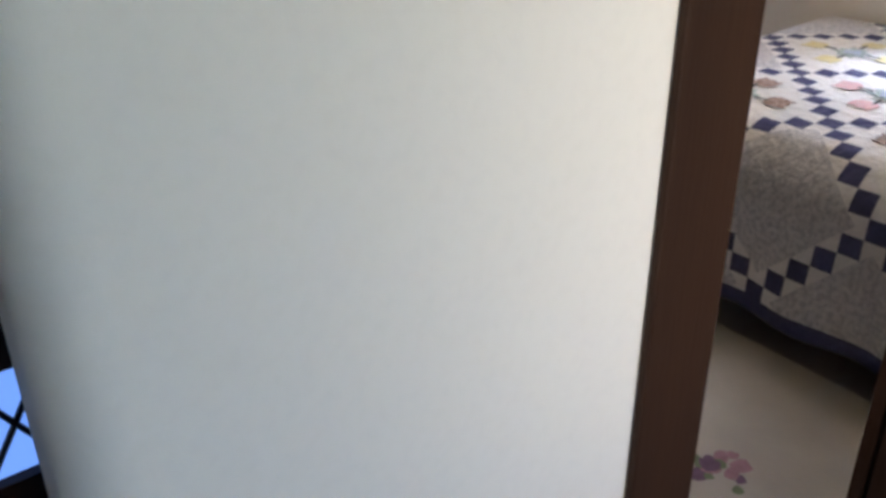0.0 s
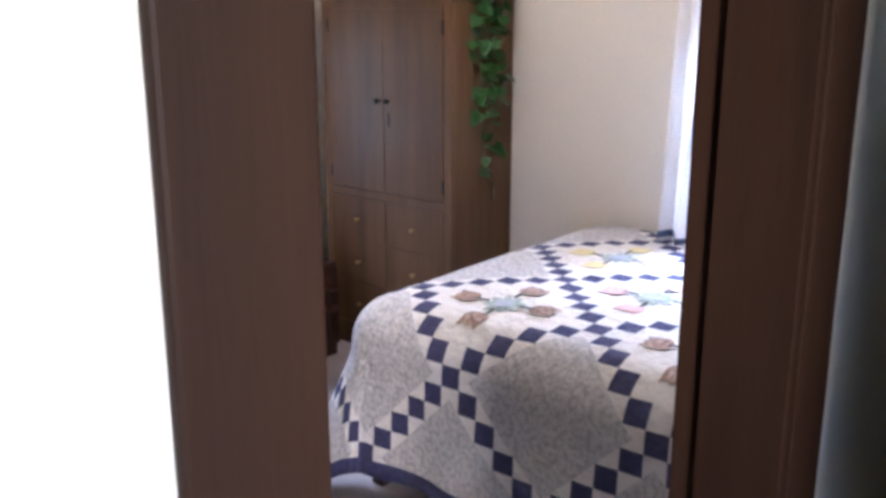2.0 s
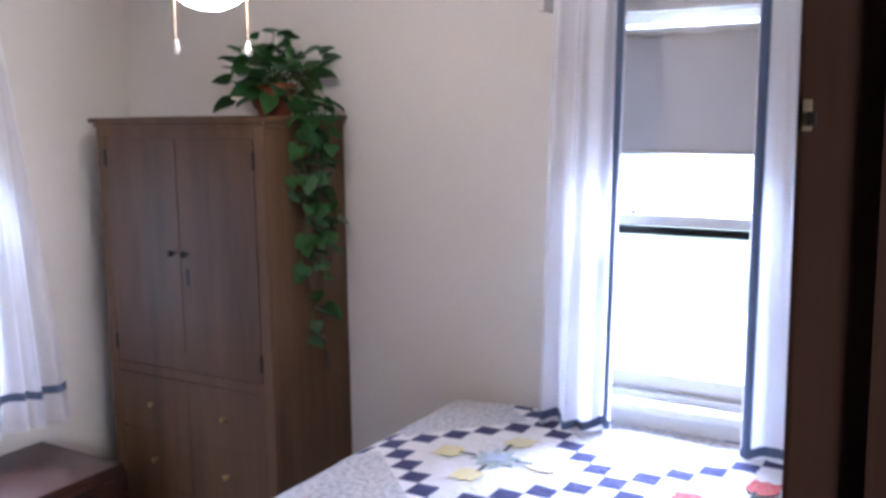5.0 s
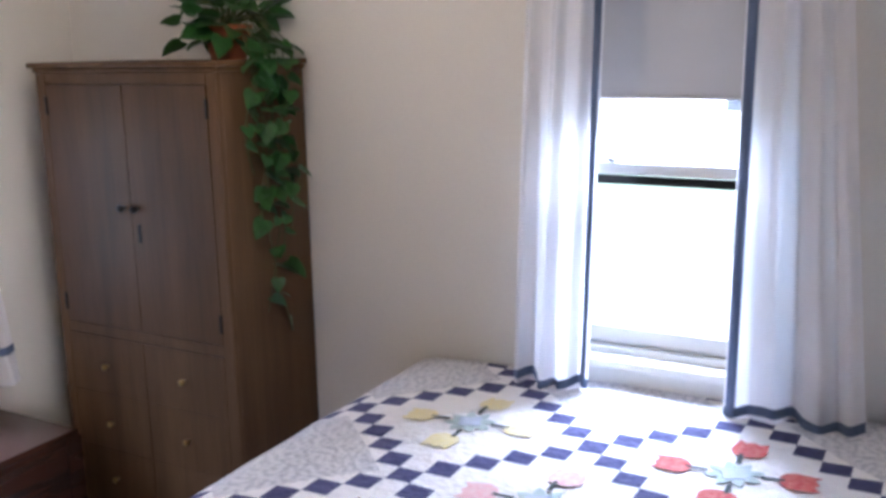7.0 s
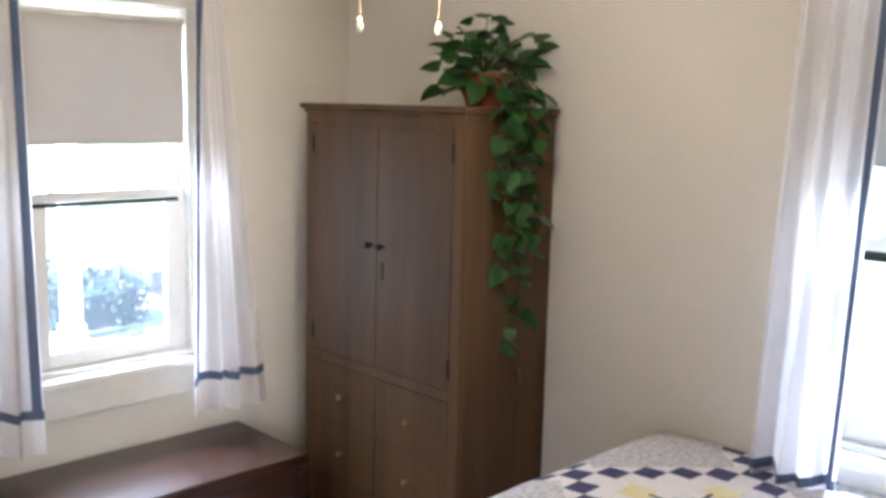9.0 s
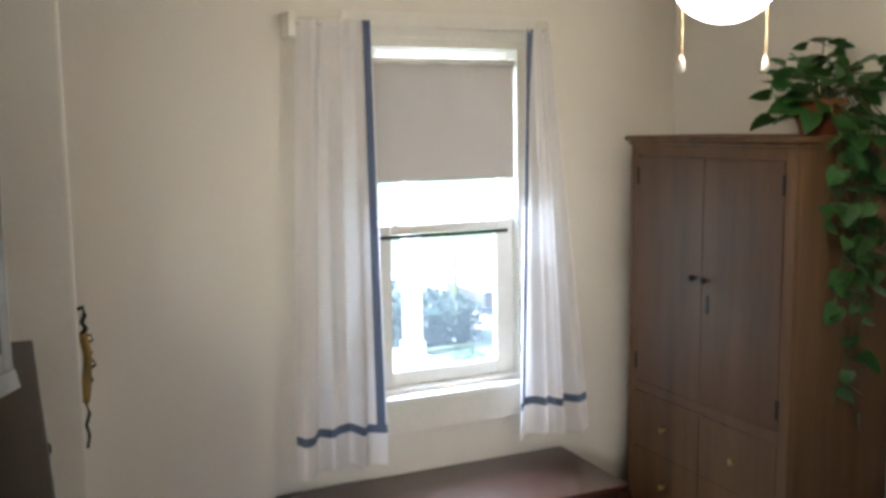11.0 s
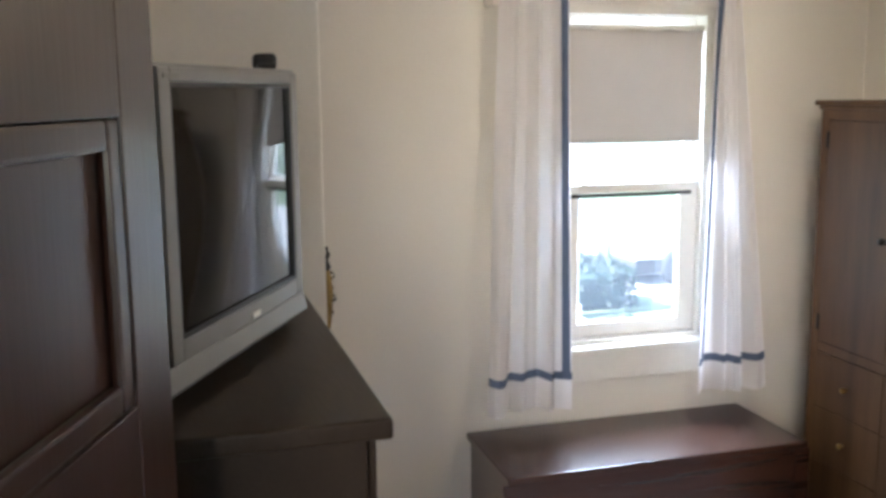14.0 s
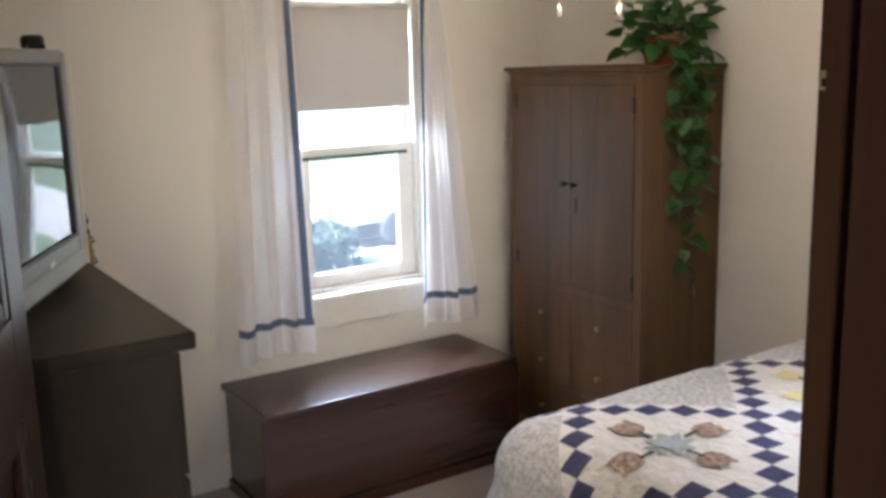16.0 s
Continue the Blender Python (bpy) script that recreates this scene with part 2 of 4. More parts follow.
hw = boxes((DOOR_E + 0.02, 0.15, HALL_FACE, SOUTH_OUT + 0.012, 0, CEIL), (DOOR_W - 0.02, DOOR_E + 0.02, HALL_FACE, SOUTH_OUT + 0.012, DOOR_H + 0.02, CEIL))
structure("wall_hall_north", hw, M_HALL, "off-white painted hall wall over and beside the bedroom door")


def stub_wall():
    bm = bmesh.new()
    r = 0.05
    plan = [(DOOR_W - 0.029, HALL_FACE)]
    plan += [(-3.766 + r - r * math.sin(a * math.pi / 64), HALL_FACE + r - r * math.cos(a * math.pi / 64)) for a in range(33)]
    plan += [(-3.766 + r - r * math.cos(a * math.pi / 64), -3.10 - r + r * math.sin(a * math.pi / 64)) for a in range(33)]
    plan += [(WEST - 0.151, -3.10), (WEST - 0.151, SOUTH_OUT + 0.0115), (DOOR_W - 0.029, SOUTH_OUT + 0.0115)]
    low = bm.faces.new([bm.verts.new((x, y, 0)) for x, y in plan])
    up = bmesh.ops.extrude_face_region(bm, geom=[low])
    bmesh.ops.translate(bm, verts=[v for v in up["geom"] if isinstance(v, bmesh.types.BMVert)], vec=(0, 0, CEIL - 0.001))
    return bm


structure("wall_hall_stub", stub_wall(), M_HALL, "off-white stub of hall wall with a rounded end")
# unseen wall added to keep hall light off the part east of the door
structure("hall_light_blocker", boxes((-2.62, -2.5, -5.2, -3.95, 0, CEIL)), M_HALL, "unseen off-white wall added to shade the east part of the hall")
# unseen wall; its opening is made up to admit the hall fill
structure("wall_hall_south", boxes((-6.0, -4.2, -5.35, -5.2, 0, CEIL), (-3.0, 0.15, -5.35, -5.2, 0, CEIL), (-4.2, -3.0, -5.35, -5.2, 0, 1.2),
                                   (-4.2, -3.0, -5.35, -5.2, 2.2, CEIL)), M_HALL, "unseen off-white hall wall with an opening added for the fill lamp")
structure("wall_hall_west", boxes((-6.15, -6.0, -5.35, -1.2, 0, CEIL)), M_HALL, "off-white wall at the end of the hall")
structure("wall_hall_far", boxes((-6.0, WEST - 0.15, -1.2, -1.05, 0, CEIL)), M_HALL, "off-white wall beyond the hall corner")
structure("wall_hall_east", boxes((0.0, 0.15, -5.2, HALL_FACE, 0, CEIL)), M_HALL, "off-white wall at the end of the hall")
structure("floor", boxes((WEST - 0.15, 0.16, SOUTH, 0.16, -0.12, 0)), M_CARPET, "pale mauve-grey carpet on the bedroom floor", "floor")
structure("floor_hall", boxes((-6.15, 0.15, -5.35, SOUTH, -0.13, -0.004)), M_BOARD, "dark wooden hall floor", "floor")
structure("floor_hall_corner", boxes((-6.15, WEST - 0.15, SOUTH, -1.05, -0.13, -0.004)), M_BOARD, "dark wooden floor round the hall corner", "floor")
structure("ceiling", boxes((-6.15, 0.16, -5.35, 0.16, CEIL, CEIL + 0.15)), M_CEIL, "plain off-white ceiling", "ceiling")

# door casing and jambs, dark stained
for nm, b in (("door_jamb_west", (DOOR_W - 0.02, DOOR_W, SOUTH_OUT + 0.004, SOUTH + 0.004, 0, DOOR_H + 0.02)),
              ("door_jamb_east", (DOOR_E, DOOR_E + 0.02, HALL_FACE - 0.003, SOUTH + 0.004, 0, DOOR_H + 0.02)),
              ("door_jamb_head", (DOOR_W, DOOR_E, SOUTH_OUT + 0.004, SOUTH + 0.004, DOOR_H, DOOR_H + 0.02)),
              ("door_casing_west", (DOOR_W - 0.146, DOOR_W - 0.028, HALL_FACE - 0.012, HALL_FACE - 0.0005, 0, DOOR_H + 0.12)),
              ("door_casing_east", (DOOR_E + 0.006, DOOR_E + 0.138, HALL_FACE - 0.012, HALL_FACE - 0.0005, 0, DOOR_H + 0.12)),
              ("door_casing_head", (DOOR_W - 0.0275, DOOR_E + 0.0055, HALL_FACE - 0.011, HALL_FACE - 0.0005, DOOR_H + 0.006, DOOR_H + 0.118))):
    structure(nm, bevelled(boxes(b), 0.004), M_JAMB, "dark brown stained wooden door trim", "door frame")
structure("door_stop", boxes((DOOR_E - 0.012, DOOR_E - 0.0005, HALL_FACE - 0.0025, SOUTH - 0.045, 0, DOOR_H - 0.001)), M_JAMB, "dark brown door stop strip", "door frame")


def sash_window(name, place, width, z0, z1, rail, strip, stile, label):
    """A double-hung sash window; local x along the wall, y outwards, origin at the opening's middle on the inner wall face."""
    w = thing(name, place, label, "window", kind="structure")
    h = width / 2
    part("window_frame", boxes((-h, -h + 0.03, 0.01, 0.155, z0, z1), (h - 0.03, h, 0.01, 0.155, z0, z1), (-h + 0.03, h - 0.03, 0.01, 0.155, z1 - 0.03, z1),
                               (-h + 0.03, h - 0.03, 0.01, 0.155, z0, z0 + 0.018)), M_TRIM, w)
    a, b = -h + 0.031, h - 0.031
    lower = part("lower_sash", boxes((a, a + stile, 0.04, 0.075, z0 + 0.019, rail), (b - stile, b, 0.04, 0.075, z0 + 0.019, rail),
                                     (a + stile, b - stile, 0.04, 0.075, z0 + 0.019, z0 + 0.075), (a + stile, b - stile, 0.04, 0.075, rail - 0.035, rail), bevel=0.004), M_TRIM, w)
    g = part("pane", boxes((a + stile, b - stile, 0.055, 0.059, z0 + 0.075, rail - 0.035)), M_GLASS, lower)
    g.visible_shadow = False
    # dark strip in place of the shadow along the meeting rail's lower edge
    part("rail_shadow", boxes((a + 0.03, b - 0.03, 0.034, 0.0395, rail - 0.036 - strip, rail - 0.036)), M_IRON, lower, "dark strip standing in for the shadow line under the meeting rail")
    lock = lathe([(0.012, 0), (0.014, 0.006), (0.008, 0.014)], 12)
    bmesh.ops.translate(lock, verts=lock.verts, vec=(a + 0.10, 0.058, rail + 0.0005))
    part("sash_lock", lock, M_TRIM, lower, "", True)
    upper = part("upper_sash", boxes((a, a + 0.04, 0.085, 0.12, rail - 0.03, z1 - 0.031), (b - 0.04, b, 0.085, 0.12, rail - 0.03, z1 - 0.031),
                                     (a + 0.04, b - 0.04, 0.085, 0.12, rail - 0.03, rail + 0.012), (a + 0.04, b - 0.04, 0.085, 0.12, z1 - 0.062, z1 - 0.031), bevel=0.004), M_TRIM, w)
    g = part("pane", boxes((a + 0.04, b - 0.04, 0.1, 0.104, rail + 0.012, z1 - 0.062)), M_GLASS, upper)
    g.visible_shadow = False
    part("window_sill", bevelled(boxes((-h - 0.05, h + 0.05, -0.055, 0.0095, z0 - 0.028, z0)), 0.006), M_TRIM, w)
    part("apron", bevelled(boxes((-h - 0.04, h + 0.04, -0.034, -0.001, z0 - 0.135, z0 - 0.029)), 0.003), M_TRIM, w)
    part("side_casing", bevelled(boxes((-h - 0.085, -h - 0.001, -0.02, -0.001, z0 + 0.001, z1 + 0.085)), 0.003), M_TRIM, w)
    part("side_casing", bevelled(boxes((h + 0.001, h + 0.085, -0.02, -0.001, z0 + 0.001, z1 + 0.085)), 0.003), M_TRIM, w)
    part("head_casing", bevelled(boxes((-h, h, -0.02, -0.001, z1 + 0.001, z1 + 0.085)), 0.003), M_TRIM, w)
    return w


sash_window("window_1", (-(-N0 - N1) / 2, 0, 0, 0, 0, 0), N1 - N0, NZ0, NZ1, 1.365, 0.014, 0.075, "white painted double-hung sash window above the chest")
sash_window("window_2", (0, (E0 + E1) / 2, 0, 0, 0, -90), E1 - E0, EZ0, EZ1, 1.37, 0.026, 0.045, "white painted double-hung sash window beside the bed")


# ---- large things ----
def blanket_chest():
    x0, x1, y0, y1, top = -1.71, -0.556, -0.50, -0.04, 0.46
    c = thing("blanket_chest", (x0 / 2 + x1 / 2, y0 / 2 + y1 / 2, 0), "dark mahogany-brown wooden blanket chest with a glossy lid", "chest")
    hx, hy = (x1 - x0) / 2, (y1 - y0) / 2
    part("body", bevelled(boxes((-hx + 0.015, hx - 0.015, -hy + 0.015, hy - 0.005, 0.05, top - 0.028)), 0.004), M_CHEST, c)
    part("lid", bevelled(boxes((-hx, hx, -hy, hy, top - 0.027, top)), 0.006, 3), M_CHEST, c)
    part("plinth", bevelled(boxes((-hx + 0.004, hx - 0.004, -hy + 0.004, hy, 0.0, 0.049)), 0.005), M_CHEST, c)
    for sx in (-1, 1):
        part("corner_stile", bevelled(boxes((sx * (hx - 0.016) - 0.03, sx * (hx - 0.016) + 0.03, -hy + 0.0075, -hy + 0.0145, 0.05, top - 0.029)), 0.002), M_CHEST, c)
    return c


blanket_chest()


def wardrobe():
    d, wd, h = 0.43, 0.79, 1.645
    w = thing("wardrobe", (0, -0.705, 0, 0, 0, -90), "tall old pine wardrobe with two doors over small drawers", "wardrobe")
    # local x runs along the front, local -y is the front
    hx = wd / 2
    part("carcass", bevelled(boxes((-hx, hx, -d + 0.022, -0.004, 0.06, h)), 0.003), M_PINE, w)
    part("plinth", bevelled(boxes((-hx - 0.006, hx + 0.006, -d + 0.008, -0.004, 0, 0.0595)), 0.004), M_PINE, w)
    cor = boxes((-hx - 0.010, hx + 0.010, -d - 0.006, -0.004, h + 0.0005, h + 0.015), (-hx - 0.02, hx + 0.02, -d - 0.018, -0.004, h + 0.0155, h + 0.033))
    part("cornice", bevelled(cor, 0.005, 3), M_PINE, w)
    for a, b in ((-hx, -hx + 0.042), (hx - 0.042, hx)):
        part("stile", bevelled(boxes((a, b, -d, -d + 0.0215, 0.06, h)), 0.002), M_PINE, w)
    for z0, z1 in ((0.06, 0.12), (0.755, 0.79), (h - 0.035, h)):
        part("rail", bevelled(boxes((-hx + 0.0425, hx - 0.0425, -d, -d + 0.0215, z0, z1)), 0.002), M_PINE, w)
    for a, b, side in ((-hx + 0.044, -0.0015, -1), (0.0015, hx - 0.044, 1)):
        z0, z1 = 0.793, h - 0.038
        dr = part("upper_door", boxes((a, b, -d + 0.006, -d + 0.0205, z0, z1)), M_PINE_DOOR, w)
        for j in range(2):
            p0, p1 = a + (b - a) * j * 0.42, a + (b - a) * (0.42 + j * 0.58)
            part("plank", bevelled(boxes((p0 + 0.0001, p1 - 0.0001, -d - 0.001, -d + 0.0055, z0, z1)), 0.0005), M_PINE_DOOR, dr)
        if side > 0:
            for kx in (-0.028, 0.03):
                k = lathe([(0.006, 0), (0.006, 0.01), (0.011, 0.016), (0.012, 0.024), (0.008, 0.03)], 14)
                bmesh.ops.rotate(k, verts=k.verts, matrix=Matrix.Rotation(radians(90), 3, 'X'))
                bmesh.ops.translate(k, verts=k.verts, vec=(kx, -d - 0.001, 1.212))
                part("knob", k, M_IRON, dr, "dark turned knob", True)
            part("escutcheon", boxes((0.024, 0.036, -d - 0.003, -d - 0.0011, 1.10, 1.16)), M_IRON, dr)
        for hz in (z0 + 0.07, z1 - 0.07):
            part("hinge", bevelled(boxes(((b if side > 0 else a) - 0.006, (b if side > 0 else a) + 0.006, -d - 0.005, -d - 0.0011, hz - 0.03, hz + 0.03)), 0.0015), M_IRON, dr)
        for q in range(3):
            za, zb = 0.124 + q * 0.21, 0.124 + q * 0.21 + 0.2085
            dw = part("drawer", bevelled(boxes((a, b, -d - 0.001, -d + 0.0205, za, zb)), 0.0015), M_PINE, w)
            k = lathe([(0.005, 0), (0.005, 0.008), (0.010, 0.014), (0.011, 0.02), (0.007, 0.024)], 12)
            bmesh.ops.rotate(k, verts=k.verts, matrix=Matrix.Rotation(radians(90), 3, 'X'))
            bmesh.ops.translate(k, verts=k.verts, vec=((a + b) / 2, -d - 0.001, (za + zb) / 2))
            part("knob", k, M_METAL, dw, "small worn brass knob", True)
    return w


wardrobe()


def dresser():
    y0, y1, xf, xb, top = -2.094, -1.0, -2.456, WEST + 0.02, 1.287
    d = thing("dresser", ((xf + xb) / 2, (y0 + y1) / 2, 0), "tall dark brown wooden chest of drawers under the television", "dresser")
    hx, hy = (xf - xb) / 2, (y1 - y0) / 2
    part("body", bevelled(boxes((-hx, hx - 0.03, -hy + 0.03, hy - 0.02, 0.06, top - 0.031)), 0.004), M_DRESSER, d)
    part("top_board", bevelled(boxes((-hx, hx, -hy, hy, top - 0.03, top)), 0.006, 3), M_DRESSER, d)
    part("plinth", bevelled(boxes((-hx, hx - 0.036, -hy + 0.036, hy - 0.026, 0, 0.0595)), 0.004), M_DRESSER, d)
    for k in range(5):
        za, zb = 0.09 + k * 0.232, 0.09 + k * 0.232 + 0.222
        dr = part("drawer", bevelled(boxes((hx - 0.0295, hx - 0.014, -hy + 0.05, hy - 0.04, za, zb)), 0.003), M_DRESSER, d)
        for s in (-0.28, 0.28):
            k2 = lathe([(0.006, 0), (0.006, 0.01), (0.014, 0.018), (0.013, 0.026), (0.006, 0.03)], 12)
            bmesh.ops.rotate(k2, verts=k2.verts, matrix=Matrix.Rotation(radians(90), 3, 'Y'))
            bmesh.ops.translate(k2, verts=k2.verts, vec=(hx - 0.014, s, (za + zb) / 2))
            part("knob", k2, M_IRON, dr, "", True)
    return d


dresser()


def television():
    yaw = math.degrees(math.atan2(0.887, 0.461))
    # local x along the screen, local -y is the front; origin under the screen's lower corner
    tv = thing("television", (-2.732, -1.935, 1.2875, 0, 0, yaw), "silver-framed tube television standing on the dresser, switched off", "television")
    sw, s0, s1 = 0.452, 0.094, 0.444
    bx0, bx1, tz = -0.108, sw + 0.052, 0.474
    part("front_plate", bevelled(boxes((bx0, bx1, -0.004, 0.06, 0.028, tz)), 0.006, 3), M_SILVER, tv)
    rim = boxes((-0.036, -0.004, -0.015, -0.0045, 0.060, tz - 0.006), (sw + 0.004, sw + 0.034, -0.015, -0.0045, 0.060, tz - 0.006),
                (-0.0035, sw + 0.0035, -0.015, -0.0045, s1 + 0.004, tz - 0.006), (-0.0035, sw + 0.0035, -0.015, -0.0045, 0.060, s0 - 0.004))
    part("bezel", bevelled(rim, 0.003), M_SILVER, tv, "raised silver screen frame")
    wedge = bmesh.new()
    for v in box(wedge, bx0 + 0.002, bx1 - 0.002, -0.018, -0.0045, 0.024, 0.057):
        if v.co.z > 0.04 and v.co.y < -0.01:
            v.co.y = -0.010
    part("lower_panel", bevelled(wedge, 0.003), M_SILVER, tv)
    for gx in (-0.078, -0.070):
        part("speaker_groove", boxes((gx, gx + 0.0016, -0.0052, -0.0042, 0.10, tz - 0.05)), M_SILVER_DARK, tv)
    sc = bmesh.new()
    nx, nz = 12, 10
    g = [[sc.verts.new((sw * i / nx, -0.0065 - 0.004 * math.sin(math.pi * i / nx) * math.sin(math.pi * j / nz), s0 + (s1 - s0) * j / nz)) for i in range(nx + 1)] for j in range(nz + 1)]
    for j in range(nz):
        for i in range(nx):
            sc.faces.new((g[j][i], g[j][i + 1], g[j + 1][i + 1], g[j + 1][i]))
    part("screen", sc, M_CRT, tv, "dark, almost flat glass screen", True)
    part("inner_frame", boxes((-0.0035, 0.003, -0.0125, -0.0045, s0 - 0.003, s1 + 0.003), (sw - 0.003, sw + 0.0035, -0.0125, -0.0045, s0 - 0.003, s1 + 0.003),
                              (0.003, sw - 0.003, -0.0125, -0.0045, s0 - 0.003, s0 + 0.003), (0.003, sw - 0.003, -0.0125, -0.0045, s1 - 0.003, s1 + 0.003)), M_BLACK, tv)
    bk = bmesh.new()
    a = box(bk, bx0 + 0.03, bx1 - 0.02, 0.0605, 0.24, 0.03, tz - 0.02)
    for v in a:
        if v.co.y > 0.2:
            v.co.x = (v.co.x - sw / 2) * 0.55 + sw / 2
            v.co.z = 0.03 + (v.co.z - 0.03) * 0.75
    part("housing", bevelled(bk, 0.012, 3), M_SILVER_DARK, tv)
    part("power_button", bevelled(boxes((0.235, 0.265, -0.0195, -0.0155, 0.066, 0.076)), 0.0015), M_BELL, tv, "pale button under the screen")
    part("maker_mark", boxes((-0.025, 0.02, -0.0165, -0.0152, tz - 0.021, tz - 0.015)), M_SILVER_DARK, tv)
    part("base", bevelled(boxes((bx0 + 0.03, bx1 - 0.03, 0.012, 0.16, 0.0, 0.0235)), 0.004), M_BLACK, tv, "dark recessed base")
    return tv


television()


def loudspeaker():
    s = thing("loudspeaker", (-2.852, -2.072, 1.2875), "slim dark grey cabinet standing beside the television", "speaker")
    part("cabinet", bevelled(boxes((-0.115, 0.085, -0.02, 0.0, 0, 0.485)), 0.004), M_SPEAKER, s)
    return s


loudspeaker()


def bed():
    x0, x1, y0, y1, top = -1.40, -0.03, -3.02, -1.46, 0.665
    b = thing("bed", ((x0 + x1) / 2, (y0 + y1) / 2, 0), "double bed with a dark rail pushed against the window wall", "bed")
    hx, hy = (x1 - x0) / 2, (y1 - y0) / 2
    part("mattress", bevelled(boxes((-hx + 0.02, hx - 0.02, -hy + 0.02, hy - 0.02, 0.36, top - 0.09)), 0.04, 3), M_BELL, b)
    part("box_spring", bevelled(boxes((-hx + 0.03, hx - 0.03, -hy + 0.03, hy - 0.03, 0.19, 0.359)), 0.02, 2), M_BELL, b)
    part("bed_rail", bevelled(boxes((-hx + 0.02, hx - 0.02, -hy + 0.02, hy - 0.02, 0.12, 0.1895)), 0.006), M_BEDBASE, b)
    for sx in (-1, 1):
        for sy in (-1, 1):
            part("leg", boxes((sx * (hx - 0.08) - 0.025, sx * (hx - 0.08) + 0.025, sy * (hy - 0.08) - 0.025, sy * (hy - 0.08) + 0.025, 0, 0.1195)), M_BEDBASE, b)
    return b


bed()

BED_X0, BED_X1, BED_Y0, BED_Y1, BED_TOP = -1.45, -0.02, -3.03, -1.45, 0.693
ROUND, DROP = 0.15, 0.50
CELL, CROSS_X, CROSS_Y, RING = 0.069, -0.84, -1.965, 10


def quilt_material():
    """Patchwork: chains of small navy squares that cross on the diagonal, set between pale blocks."""
    m = bpy.data.materials.new("patchwork_quilt")
    m.use_nodes = True
    n, l = m.node_tree.nodes, m.node_tree.links
    b = n["Principled BSDF"]
    b.inputs["Roughness"].default_value = 0.92
    uv = n.new("ShaderNodeUVMap")
    uv.uv_map = "cloth"
    sep = n.new("ShaderNodeSeparateXYZ")
    l.new(uv.outputs["UV"], sep.inputs["Vector"])

    def op(kind, a, c=None):
        k = n.new("ShaderNodeMath")
        k.operation = kind
        for i, v in enumerate((a, c)):
            if v is None:
                continue
            if isinstance(v, (int, float)):
                k.inputs[i].default_value = v
            else:
                l.new(v, k.inputs[i])
        return k.outputs["Value"]

    i = op('FLOOR', op('ADD', op('DIVIDE', sep.outputs["X"], CELL), 0.5))
    j = op('FLOOR', op('ADD', op('DIVIDE', sep.outputs["Y"], CELL), 0.5))
    d1, d2 = op('SUBTRACT', i, j), op('ADD', i, j)

    def near(d, target):
        return op('COMPARE', op('FLOORED_MODULO', op('ADD', d, 0.001), RING), target + 0.001)

    chain = op('MAXIMUM', near(d1, 0), near(d2, 0))
    for node in n:
        if node.bl_idname == "ShaderNodeMath" and node.operation == 'COMPARE':
            node.inputs[2].default_value = 0.3
    c1 = op('DIVIDE', op('SUBTRACT', sep.outputs["X"], sep.outputs["Y"]), CELL)
    c2 = op('DIVIDE', op('ADD', sep.outputs["X"], sep.outputs["Y"]), CELL)
    edge = op('MAXIMUM', op('LESS_THAN', op('FLOORED_MODULO', op('ADD', c1, 1.0), RING), 2.0), op('LESS_THAN', op('FLOORED_MODULO', op('ADD', c2, 1.0), RING), 2.0))
    # sprigged grey print in the outer blocks, white muslin on top of the bed
    ba = op('FLOOR', op('DIVIDE', d1, RING))
    bb = op('FLOOR', op('DIVIDE', d2, RING))
    cx = op('MULTIPLY', op('ADD', op('ADD', ba, bb), 1.0), RING * CELL / 2)
    cy = op('MULTIPLY', op('SUBTRACT', bb, ba), RING * CELL / 2)
    inside = op('MULTIPLY', op('MULTIPLY', op('GREATER_THAN', cx, -0.40), op('LESS_THAN', cx, 0.5)), op('LESS_THAN', cy, 0.2))
    tex, spr = n.new("ShaderNodeTexNoise"), n.new("ShaderNodeValToRGB")
    tex.inputs["Scale"].default_value, tex.inputs["Detail"].default_value = 58.0, 4
    l.new(uv.outputs["UV"], tex.inputs["Vector"])
    spr.color_ramp.elements[0].position, spr.color_ramp.elements[1].position = 0.40, 0.56
    spr.color_ramp.elements[0].color, spr.color_ramp.elements[1].color = (0.49, 0.48, 0.49, 1), (0.69, 0.67, 0.66, 1)
    l.new(tex.outputs["Fac"], spr.inputs["Fac"])

    def blend(f, a, c):
        k = n.new("ShaderNodeMix")
        k.data_type = 'RGBA'
        l.new(f, k.inputs["Factor"])
        for sock, v in (("A", a), ("B", c)):
            if isinstance(v, tuple):
                k.inputs[sock].default_value = (*v, 1)
            else:
                l.new(v, k.inputs[sock])
        return k.outputs["Result"]

    blocks = blend(inside, spr.outputs["Color"], (0.85, 0.82, 0.78))
    blocks = blend(edge, blocks, (0.85, 0.82, 0.79))
    navy = n.new("ShaderNodeValToRGB")
    navy.color_ramp.elements[0].color, navy.color_ramp.elements[1].color = (0.035, 0.035, 0.10, 1), (0.09, 0.09, 0.19, 1)
    l.new(tex.outputs["Fac"], navy.inputs["Fac"])
    border = op('MAXIMUM', op('LESS_THAN', sep.outputs["X"], BED_X0 - DROP + 0.055 - CROSS_X), op('GREATER_THAN', sep.outputs["Y"], BED_Y1 + DROP - 0.055 - CROSS_Y))
    l.new(blend(op('MAXIMUM', chain, border), blocks, navy.outputs["Color"]), b.inputs["Base Color"])
    puff = n.new("ShaderNodeTexNoise")
    puff.inputs["Scale"].default_value = 28.0
    l.new(uv.outputs["UV"], puff.inputs["Vector"])
